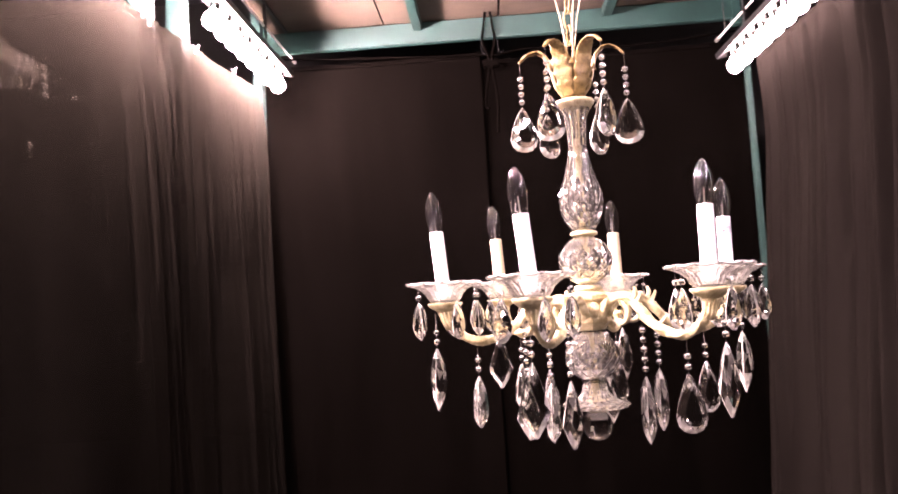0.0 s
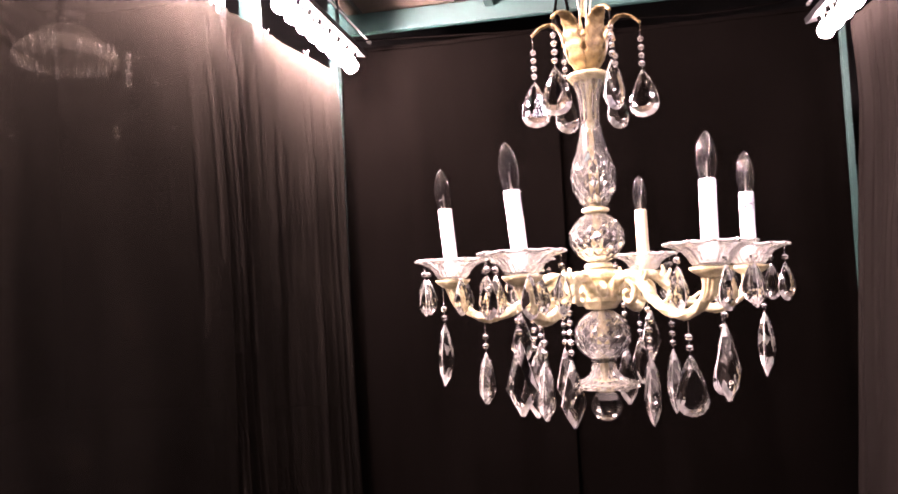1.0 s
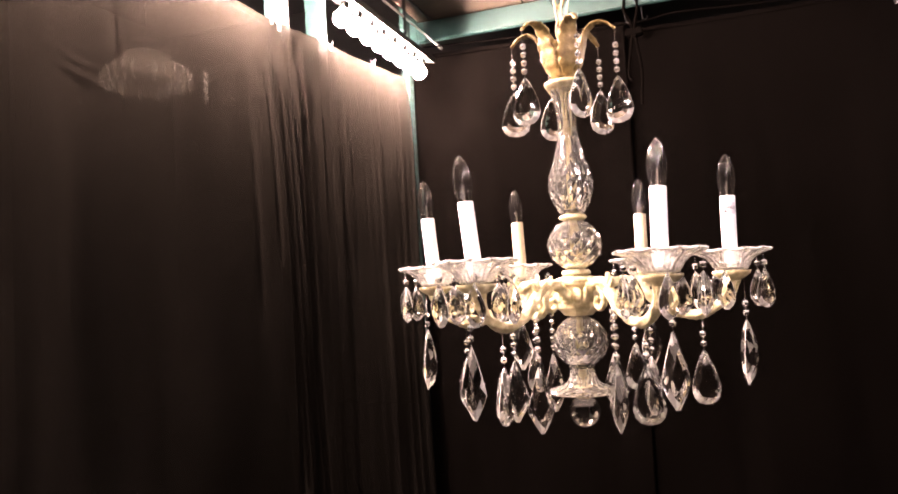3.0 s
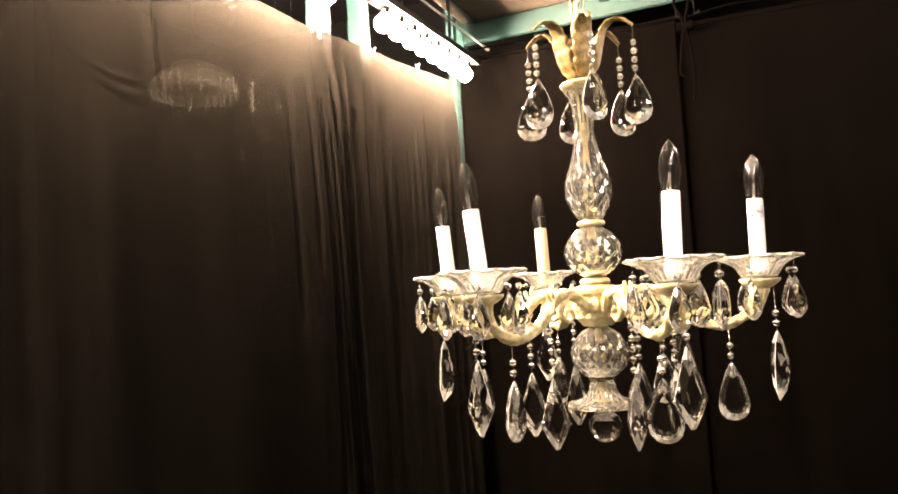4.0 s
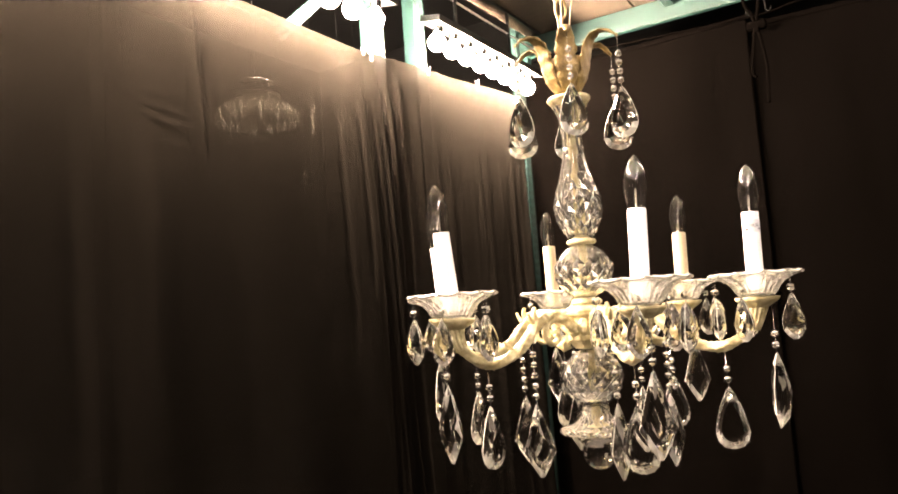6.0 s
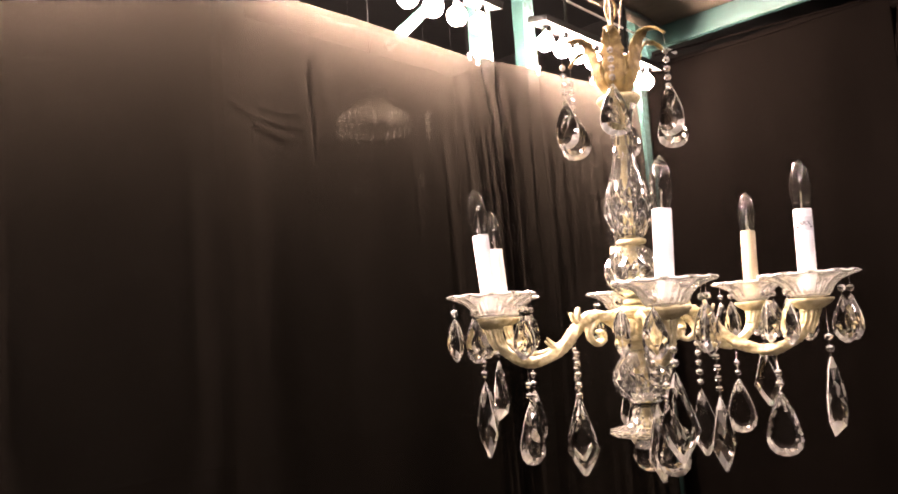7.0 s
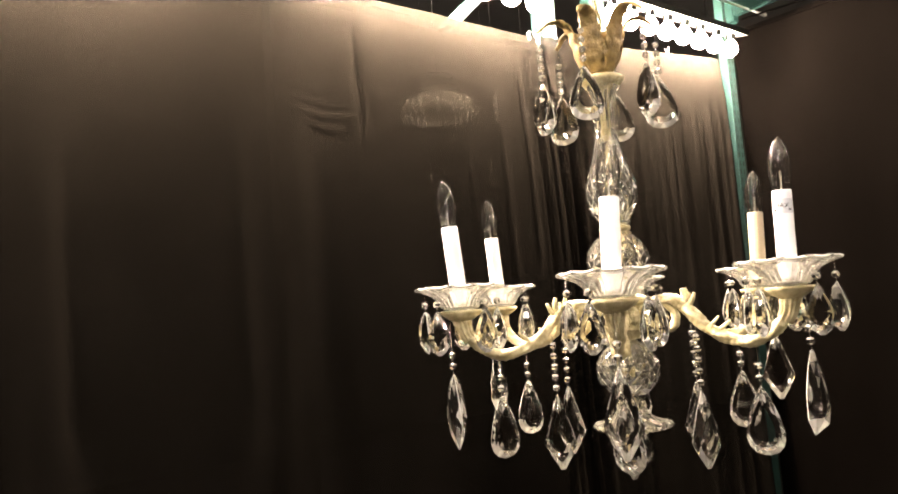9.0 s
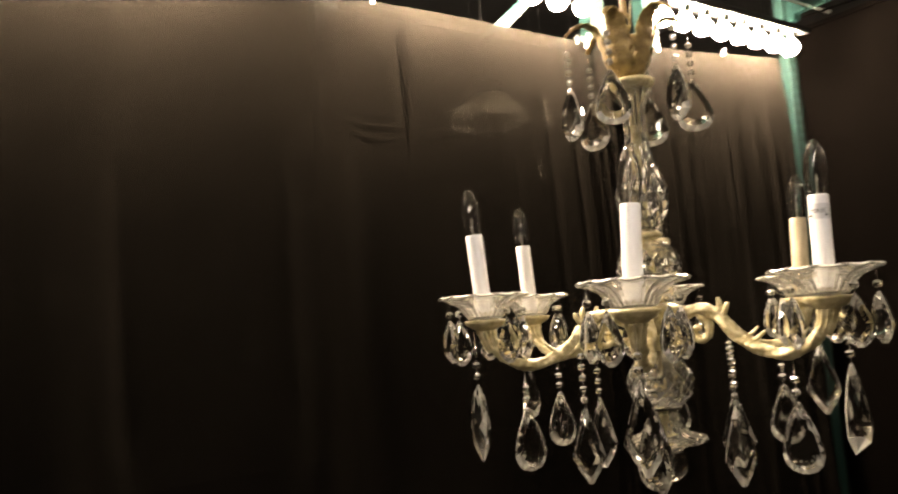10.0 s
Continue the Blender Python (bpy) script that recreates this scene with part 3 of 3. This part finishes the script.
part("glass_ring", lathe([(0.012, 1.3305), (0.021, 1.331), (0.0235, 1.3335), (0.0205, 1.3365), (0.012, 1.337)], 24), CLEAR, chandelier, smooth=True)
part("glass_dish", diamonds([(0.016, 1.330), (0.0225, 1.326), (0.0215, 1.318), (0.026, 1.309), (0.034, 1.302), (0.046, 1.297), (0.058, 1.294), (0.060, 1.290), (0.057, 1.287), (0.044, 1.287), (0.028, 1.285), (0.012, 1.284)], 20, 0.05, 2, 8), PRESSED, chandelier, "clear moulded glass dish with a scalloped rim").data.materials.append(GROUND_GLINT)
part("finial_cap", lathe([(0.005, 1.278), (0.014, 1.279), (0.016, 1.283), (0.010, 1.286)], 20), GILT, chandelier, smooth=True)
part("finial_ball", lathe(round_profile(1.254, 0.0278, 88, -88, 14), 28), CRYSTAL, chandelier, "clear crystal finial ball")

# crown of six leaves
crown = part("crown", lathe([(0.010, 1.8545), (0.014, 1.858), (0.021, 1.868), (0.030, 1.882), (0.034, 1.896), (0.033, 1.908), (0.030, 1.918), (0.026, 1.912), (0.018, 1.90)], 36,
             lambda a, i: (1 + 0.07 * math.cos(6 * a - radians(6 * LEAF_PHASE)) + 0.03 * math.sin(17 * a + i), 0)), BRASS, chandelier, "worn brass crown of curled leaves", True)
leaf_line = smooth_line([(0.017, 0, 1.862), (0.031, 0, 1.884), (0.038, 0, 1.912), (0.046, 0, 1.937), (0.061, 0, 1.951), (0.081, 0, 1.949), (0.098, 0, 1.935)], 10)
leaf_mesh = mesh_of("leaf", sweep(leaf_line, lambda t: (0.015 * (0.75 + 0.5 * math.sin(math.pi * min(t * 1.2, 1))) * (1 - 0.72 * t ** 2.2) * (1 + 0.07 * math.sin(52 * t)), 0.0032 * (1.2 - 0.5 * t) * (1 + 0.1 * math.sin(52 * t + 1))), 20, ridge=0.12), BRASS, True)
for k in range(6):
    place("leaf", leaf_mesh, crown, pose(0, 0, 0, 0, 0, LEAF_PHASE + 60 * k))
part("loop_nut", lathe([(0.006, 1.90), (0.012, 1.905), (0.013, 1.918), (0.009, 1.926), (0.006, 1.935)], 18), BRASS, crown, smooth=True)

# chain and cords up to the shelf
link_bm = sweep([Vector((0.0085 * math.cos(a) * 1.0, 0, 0.019 * math.sin(a))) for a in [2 * math.pi * k / 20 for k in range(21)]], lambda t: (0.0022, 0.0022), 8)
link_mesh = mesh_of("chain_link", link_bm, BRASS, True)
for k in range(37):
    place("chain_link", link_mesh, chandelier, pose(0, 0, 1.95 + 0.0305 * k - 0.001, 0, 0, 20 + 90 * (k % 2)))
for dx, dy in ((0.03, 0.01), (-0.022, 0.02), (0.012, -0.025)):
    pts = smooth_line([(0, 0, 1.90), (dx * 0.5, dy * 0.5, 2.0), (dx * 1.1, dy, 2.15), (dx * 0.4, dy * 0.3, 2.6), (dx * 0.5, dy * 0.5, 3.08)], 6)
    part("cord", sweep(pts, lambda t: (0.0013, 0.0013), 6), CORD, chandelier, "thin cream electric cord", True)


# cut crystals, hanging down from their own top point
def crystal_mesh(name, length, width, thick, outline, steps=((0.6, 1.0),), mat=None, ground=8):
    """A cut pendant: a thin girdle, rows of slanting facets that step in from it, and a flat table on both faces.
    outline: (share of half the width, share of the length). The last argument: one facet in so many is whitened in
    place of a glint, as are the lowest ones and the girdle.
    """
    pts = [Vector((x * width / 2, -z * length)) for x, z in outline]
    n = len(pts)
    half = [(pts[i] + pts[(i + 1) % n]) / 2 for i in range(n)]
    mid = sum(pts, Vector((0, 0))) / n
    bm = bmesh.new()

    def ring(source, share, height):
        return [bm.verts.new((mid.x + (p.x - mid.x) * share, height * thick / 2, mid.y + (p.y - mid.y) * share)) for p in source]
    girdle = {s: ring(pts, 1.0, 0.045 * s) for s in (-1, 1)}
    for i in range(n):
        j = (i + 1) % n
        f = bm.faces.new((girdle[-1][i], girdle[-1][j], girdle[1][j], girdle[1][i]))
        f.material_index = 1
    for s in (-1, 1):
        row = girdle[s]
        for step, (share, height) in enumerate(steps):
            shift = step % 2 == 0
            inner = ring(half if shift else pts, share * (1.0 if s > 0 else 0.94), s * height)
            for i in range(n):
                j = (i + 1) % n
                if shift:
                    cuts = (row[i], row[j], inner[i]), (row[j], inner[j], inner[i])
                else:
                    cuts = (row[i], inner[j], inner[i]), (row[i], row[j], inner[j])
                for k, cut in enumerate(cuts):
                    f = bm.faces.new(cut)
                    low = f.calc_center_median().z < -0.74 * length
                    if step < len(steps) - 1 and (low or (5 * i + 3 * k + 2 * step + s) % ground == 1):
                        f.material_index = 1 if low and (3 * i + k) % 4 == 0 else 2
            row = inner
        bm.faces.new(row)
    me = mesh_of(name, bm, mat or CRYSTAL)
    me.materials.append(mat or GROUND_GLINT)
    me.materials.append(mat or GLINT_FACET)
    return me


def mirrored(half):
    """A closed outline from its right half, top to bottom."""
    return list(half) + [(-x, z) for x, z in reversed(half) if x]


PEAR = mirrored(((0.08, 0.0), (0.3, 0.1), (0.6, 0.28), (0.85, 0.48), (0.98, 0.65), (1.0, 0.76), (0.87, 0.88), (0.58, 0.965), (0.2, 1.0)))
KITE = mirrored(((0.06, 0.0), (0.34, 0.16), (0.7, 0.42), (1.0, 0.65), (0.62, 0.82), (0.12, 1.0)))
SPEAR = ((0.08, 0.0), (0.4, 0.14), (0.8, 0.42), (1.0, 0.68), (0.7, 0.88), (-0.45, 1.0), (-0.85, 0.82), (-0.8, 0.5), (-0.4, 0.16), (-0.08, 0.0))
ALMOND = mirrored(((0.07, 0.0), (0.28, 0.1), (0.58, 0.26), (0.84, 0.43), (0.98, 0.57), (1.0, 0.68), (0.88, 0.81), (0.6, 0.92), (0.22, 1.0)))
pear_big = crystal_mesh("pear_crystal", 0.092, 0.05, 0.021, PEAR, ((0.9, 0.42), (0.76, 0.78), (0.6, 1.0)))
pear_top = crystal_mesh("pear_crystal", 0.084, 0.053, 0.028, PEAR, ((0.86, 0.5), (0.6, 0.9)), ground=40)
pear_small = crystal_mesh("pear_crystal", 0.065, 0.033, 0.023, ALMOND, ((0.86, 0.5), (0.5, 0.95)), ground=40)
kite = crystal_mesh("kite_crystal", 0.112, 0.051, 0.022, KITE, ((0.86, 0.55), (0.6, 1.0)))
spear = crystal_mesh("spear_crystal", 0.110, 0.036, 0.026, SPEAR, ((0.78, 0.6), (0.4, 1.0)))
bead_bm = lathe([(0.0016, -0.0048), (0.004, -0.004), (0.0054, -0.0016), (0.0054, 0.0016), (0.004, 0.004), (0.0016, 0.0048)], 8, lambda a, i: (1 + 0.03 * math.cos(4 * a), 0))
# Bead tops take the whitened facet glass, as a painted highlight.
for f in bead_bm.faces:
    f.material_index = int(f.calc_center_median().z > 0.002)
bead = mesh_of("bead", bead_bm, CRYSTAL)
bead.materials.append(GLINT_FACET)
hook_bm = sweep([Vector((0, 0, 0)), Vector((0, 0, -0.5)), Vector((0, 0, -1))], lambda t: (0.00045, 0.00045), 5)
hook = mesh_of("wire_link", hook_bm, WIRE, True)


def pendant(x, y, z, drop, name, beads, lead, turn, pitch_gap=0.0165, lean=0.0):
    """A string of beads with a crystal at its end; the crystal carries its beads and wire."""
    length = lead + beads * pitch_gap + 0.004
    p = place(name, drop, chandelier, pose(x, y, z - length, lean, 0, turn))
    for k in range(beads):
        place("bead", bead, p, Matrix.Translation((0, 0, length - lead - (k + 0.5) * pitch_gap)))
    place("wire_link", hook, p, Matrix.Translation((0, 0, length)) @ Matrix.Diagonal((1, 1, length, 1)))
    return p


rng = random.Random(21)
for k in range(6):
    a = radians(LEAF_PHASE + 60 * k)
    pendant(0.097 * math.cos(a), 0.097 * math.sin(a), 1.935, pear_top, "pear_crystal", 4, 0.023, 20 + rng.uniform(-60, 60), 0.0150)

# arms with their cups, glass pans, candles and bulbs
arm_line = smooth_line([(0.030, 0, 1.450), (0.044, 0, 1.470), (0.066, 0, 1.482), (0.092, 0, 1.482), (0.115, 0, 1.466), (0.139, 0, 1.441), (0.170, 0, 1.424), (0.205, 0, 1.418), (0.236, 0, 1.431), (0.256, 0, 1.453), (0.264, 0, 1.480)], 13)
curl_line = smooth_line([(0.078, 0, 1.477), (0.092, 0, 1.463), (0.092, 0, 1.447), (0.080, 0, 1.438), (0.068, 0, 1.444), (0.069, 0, 1.455), (0.078, 0, 1.456)], 5)


def arm_mesh():
    bm = sweep(arm_line, lambda t: (0.0108 - 0.0025 * t + 0.0016 * math.sin(46 * t) + 0.0006 * math.sin(230 * t), 0.0088 - 0.0015 * t + 0.0006 * math.sin(230 * t + 1)), 18, ridge=0.14)
    sweep(curl_line, lambda t: (0.0065 - 0.002 * t, 0.0055 - 0.002 * t), 8, bm=bm, ridge=0.1)
    for a, b, c, w in (((0.104, 1.470), (0.113, 1.486), (0.111, 1.499), 0.0072), ((0.110, 1.466), (0.121, 1.480), (0.126, 1.491), 0.006),
                       ((0.150, 1.430), (0.166, 1.440), (0.176, 1.449), 0.0048), ((0.058, 1.476), (0.052, 1.487), (0.043, 1.490), 0.004)):
        sweep(smooth_line([(a[0], 0, a[1]), (b[0], 0, b[1]), (c[0], 0, c[1])], 4), lambda t: (w * (1 - 0.6 * t), w * (0.9 - 0.6 * t)), 8, bm=bm)
    # fluted calyx that opens under the cup
    rings = []
    for t, r in ((0.0, 0.0088), (0.35, 0.0098), (0.65, 0.0112), (0.85, 0.013), (0.95, 0.0132)):
        c = Vector((0.2535 + 0.0105 * t ** 0.6, 0, 1.446 + 0.03 * t))
        rings.append([c + Vector((r * (1 + 0.12 * math.cos(11 * a)) * math.cos(a), r * (1 + 0.12 * math.cos(11 * a)) * math.sin(a), -0.006 * (1 - t) * math.cos(a))) for a in [2 * math.pi * k / 66 for k in range(66)]])
    loft(rings, bm=bm)
    return mesh_of("arm", bm, GILT, True)


ARM = arm_mesh()
CUP = mesh_of("drip_cup", lathe([(0.006, 1.470), (0.012, 1.4735), (0.020, 1.478), (0.027, 1.4825), (0.0312, 1.4868), (0.0318, 1.490), (0.026, 1.4905), (0.008, 1.491)], 28), GILT, True)


def pan_mesh():
    prof = [(0.014, 1.4915), (0.026, 1.4925), (0.030, 1.498), (0.034, 1.506), (0.042, 1.514), (0.054, 1.520), (0.068, 1.5235), (0.0705, 1.526), (0.067, 1.528), (0.053, 1.5245), (0.041, 1.5185), (0.032, 1.511), (0.027, 1.503), (0.022, 1.4975), (0.014, 1.497)]

    def scallop(a, i):
        w = (0, 0, 0.2, 0.35, 0.6, 0.85, 1, 1, 1, 0.85, 0.6, 0.35, 0.2, 0, 0)[i]
        ribs = 0.02 * (0, 0, 1, 1, 0.8, 0.4, 0, 0, 0, 0.4, 0.8, 1, 1, 0, 0)[i]
        return 1 + 0.025 * w * (abs(math.cos(6 * a)) ** 0.6 * 2 - 1) + ribs * math.cos(24 * a), 0.0009 * w * math.cos(12 * a + math.pi)
    bm = lathe([(r if r < 0.03 else 0.03 + (r - 0.03) * 0.93, z) for r, z in prof], 144, scallop)
    # The rim's bright edge is put in as matt white glass.
    for f in bm.faces:
        if f.calc_center_median().xy.length > 0.0662:
            f.material_index = 1
    me = mesh_of("glass_pan", bm, WHITENED)
    me.materials.append(GROUND_GLINT)
    return me


PAN = pan_mesh()
TUBE = mesh_of("candle_sleeve", lathe([(0.0122, 1.4975), (0.0125, 1.50), (0.0125, 1.6185), (0.0119, 1.6203), (0.0111, 1.6198), (0.0111, 1.6145), (0.004, 1.614)], 28), SLEEVE, True)
IVORY_TUBE = TUBE.copy()
IVORY_TUBE.materials[0] = IVORY
FLAME = mesh_of("bulb", lathe([(r * 0.95, z - 0.0022 if z < 1.6225 else 1.6203 + (z - 1.6225) * 0.975) for r, z in [(0.0105, 1.612), (0.0112, 1.622), (0.0135, 1.632), (0.0158, 1.645), (0.0163, 1.655), (0.0152, 1.668), (0.0122, 1.680), (0.0078, 1.690), (0.0035, 1.6955), (0.0008, 1.698), (0.0006, 1.6965), (0.003, 1.6945), (0.0071, 1.6893), (0.0115, 1.6795), (0.0145, 1.6677), (0.0156, 1.655), (0.0151, 1.645), (0.0128, 1.632), (0.0105, 1.622), (0.0098, 1.6135)]], 28), BULB_GLASS, True)
STEM = mesh_of("filament_stem", lathe([(0.0042, 1.614), (0.003, 1.6195), (0.001, 1.624), (0.0005, 1.636), (0.0009, 1.640), (0.0003, 1.648)], 10), FILAMENT, True)
# lean of each candle, in degrees, outward and sideways
TURNS = (6.2, 68.5, 126.0, 186.5, 244.0, 307.3)
LEANS = ((1.2, 1.3), (4.5, 1.7), (5.4, -0.6), (4.1, 0.0), (3.5, -3.4), (-1.4, 3.0))
OUTER = (spear, kite, kite, spear, kite, kite)
OUTER_LEAD = (0.034, 0.026, 0.026, 0.030, 0.044, 0.032)
FACING = ((60, 20, 75), (35, 30, 20), (0, 60, 40), (70, 80, 25), (-25, 75, 35), (40, 0, 70))
for k in range(6):
    turn = TURNS[k]
    a = radians(turn)
    arm = place("arm", ARM, chandelier, pose(0, 0, 0, 0, 0, turn), "ivory gilt scrolled arm")
    place("drip_cup", CUP, arm, Matrix.Translation((0.264, 0, 0)))
    place("glass_pan", PAN, arm, pose(0.264, 0, 0, 0, 0, 13 * k), "clear scalloped glass drip pan")
    out, side = LEANS[k]
    stand = pose(0.264, 0, 1.4975, -side, out, 0) @ Matrix.Translation((0, 0, -1.4975))
    place("candle_sleeve", IVORY_TUBE if k in (1, 2) else TUBE, arm, stand, "ivory candle sleeve" if k in (1, 2) else "white candle sleeve")
    place("bulb", FLAME, arm, stand, "clear unlit torpedo bulb")
    place("filament_stem", STEM, arm, stand)
    # small pears round the pan
    for j in range(5):
        b = radians(turn + 36 + 72 * j + 5 * (k % 3))
        pendant(0.264 * math.cos(a) + 0.059 * math.cos(b), 0.264 * math.sin(a) + 0.059 * math.sin(b), 1.519, pear_small, "pear_crystal", 1, 0.012, math.degrees(b) + 90 + rng.uniform(-35, 35), 0.011)
    # under the cup, the bend and the inner scroll
    for (r, z, mesh, name, beads, lead), facing in zip(((0.283, 1.476, OUTER[k], "spear_crystal" if OUTER[k] is spear else "kite_crystal", 2, OUTER_LEAD[k]),
                                         (0.210, 1.410, pear_big, "pear_crystal", 2, 0.018), (0.122, 1.440, kite, "kite_crystal", 5, 0.0065)), FACING[k]):
        pendant(r * math.cos(a), r * math.sin(a), z, mesh, name, beads, lead, facing + rng.uniform(-6, 6))


# sticker on one sleeve: one printed word and plain bars
def sticker(k, z, span, mid):
    arm = [o for o in chandelier.children if o.name.split(".")[0] == "arm"][k]
    bm = loft([[(0.0129 * math.cos(radians(mid + span * (i / 10 - 0.5))), 0.0129 * math.sin(radians(mid + span * (i / 10 - 0.5))), zz) for i in range(11)] for zz in (z, z + 0.020)], closed=False)
    stand = [o for o in arm.children if o.name.startswith("candle_sleeve")][0]
    part("sticker", bm, PAPER, arm, "small printed paper sticker", m=stand.matrix_basis.copy())
    curve = bpy.data.curves.new("print", "FONT")
    curve.body, curve.size, curve.align_x = "MAX", 0.0092, "CENTER"
    carrier = new("print", curve)
    word = bpy.data.meshes.new_from_object(carrier.evaluated_get(bpy.context.evaluated_depsgraph_get()))
    bpy.data.objects.remove(carrier)
    bpy.data.curves.remove(curve)
    for v in word.vertices:
        ang = radians(mid) + v.co.x / 0.0131
        v.co = Vector((0.01315 * math.cos(ang), 0.01315 * math.sin(ang), z + 0.0075 + v.co.y))
    word.materials.clear()
    word.materials.append(INK)
    place("printed_word", word, arm, stand.matrix_basis.copy())
    for j, wide in ((0, 20), (1, 26)):
        mj = mid + 48 - j * 90
        bm = loft([[(0.01315 * math.cos(radians(mj + wide * (i / 3 - 0.5))), 0.01315 * math.sin(radians(mj + wide * (i / 3 - 0.5))), zz) for i in range(4)] for zz in (z + 0.004 - 0.001 * j, z + 0.0062)], closed=False)
        part("print_bar", bm, INK, arm, m=stand.matrix_basis.copy())


sticker(0, 1.588, 150, -75)


# ---- another chandelier behind the sheer drape ----
def basket_chandelier():
    ob = thing("basket_chandelier", Matrix.Translation((-1.83, 2.69, 0)), "small crystal basket chandelier glinting behind the sheer drape", "chandelier")
    part("top_band", lathe([(0.05, 2.648), (0.078, 2.65), (0.08, 2.656), (0.078, 2.662), (0.05, 2.664)], 28), CHROME, ob, smooth=True)
    part("middle_band", lathe([(0.09, 2.583), (0.112, 2.585), (0.112, 2.592), (0.09, 2.595)], 28), CHROME, ob, smooth=True)
    part("hanging_rod", lathe([(0.003, 2.58), (0.003, 5.5)], 10), RUBBER, ob)
    part("dome", lathe([(0.074, 2.572), (0.113, 2.562), (0.150, 2.542), (0.177, 2.514), (0.191, 2.483), (0.193, 2.456), (0.188, 2.456), (0.186, 2.483), (0.172, 2.514), (0.146, 2.538), (0.110, 2.557), (0.074, 2.566)], 96,
         lambda a, i: (1 + 0.05 * math.cos(24 * a) + 0.01 * math.sin(7 * a), 0)), THIN_FROST, ob, "ribbed crystal dome", True)
    strand = crystal_mesh("crystal_strand", 0.08, 0.024, 0.014, mirrored(((0.4, 0), (1, 0.15), (0.9, 0.8), (0.2, 1))), ((0.6, 1.0),), WHITE_GLINT)
    for radius, z, n, lean in ((0.1, 2.578, 12, 62), (0.193, 2.52, 28, 14)):
        for k in range(n):
            a = 2 * math.pi * k / n
            if k % 7 in (3, 5):
                continue
            m = Matrix.Translation((radius * math.cos(a), radius * math.sin(a), z + 0.012 * math.sin(9 * k))) @ Euler((0, 0, a + math.pi / 2)).to_matrix().to_4x4() @ pose(0, 0, 0, lean, 0, 0)
            place("crystal_strand", strand, ob, m)
    return ob


basket_chandelier()


# ---- crystal drops that hang beside it ----
def crystal_drop(x, y, z, count, size, label):
    ob = thing("crystal_drop", Matrix.Translation((x, y, 0)), label, "crystal drop", "crystal drops behind the drape")
    step = 0.045 * size
    part("cord", lathe([(0.0007, z + count * step), (0.0007, 5.5)], 6), RUBBER, ob)
    for k in range(count):
        rings = [[(rr * size * math.cos(math.pi * j / 4), rr * size * math.sin(math.pi * j / 4), z + k * step + zz * size) for j in range(8)] for rr, zz in ((0.004, 0), (0.018, 0.014), (0.018, 0.026), (0.004, 0.042))]
        part("crystal", loft(rings), WHITE_GLINT, ob)
    return ob


crystal_drop(-1.80, 3.05, 2.455, 4, 0.9, "string of four cut crystals behind the sheer drape")
crystal_drop(-1.85, 3.02, 2.20, 2, 0.8, "pair of cut crystals strung behind the sheer drape")
for dx, dy, dz in ((-1.80, 3.27, 2.51), (-1.80, 3.41, 2.32), (-2.40, 3.03, 2.26)):
    crystal_drop(dx, dy, dz, 1, 0.75, "single small cut crystal behind the sheer drape")
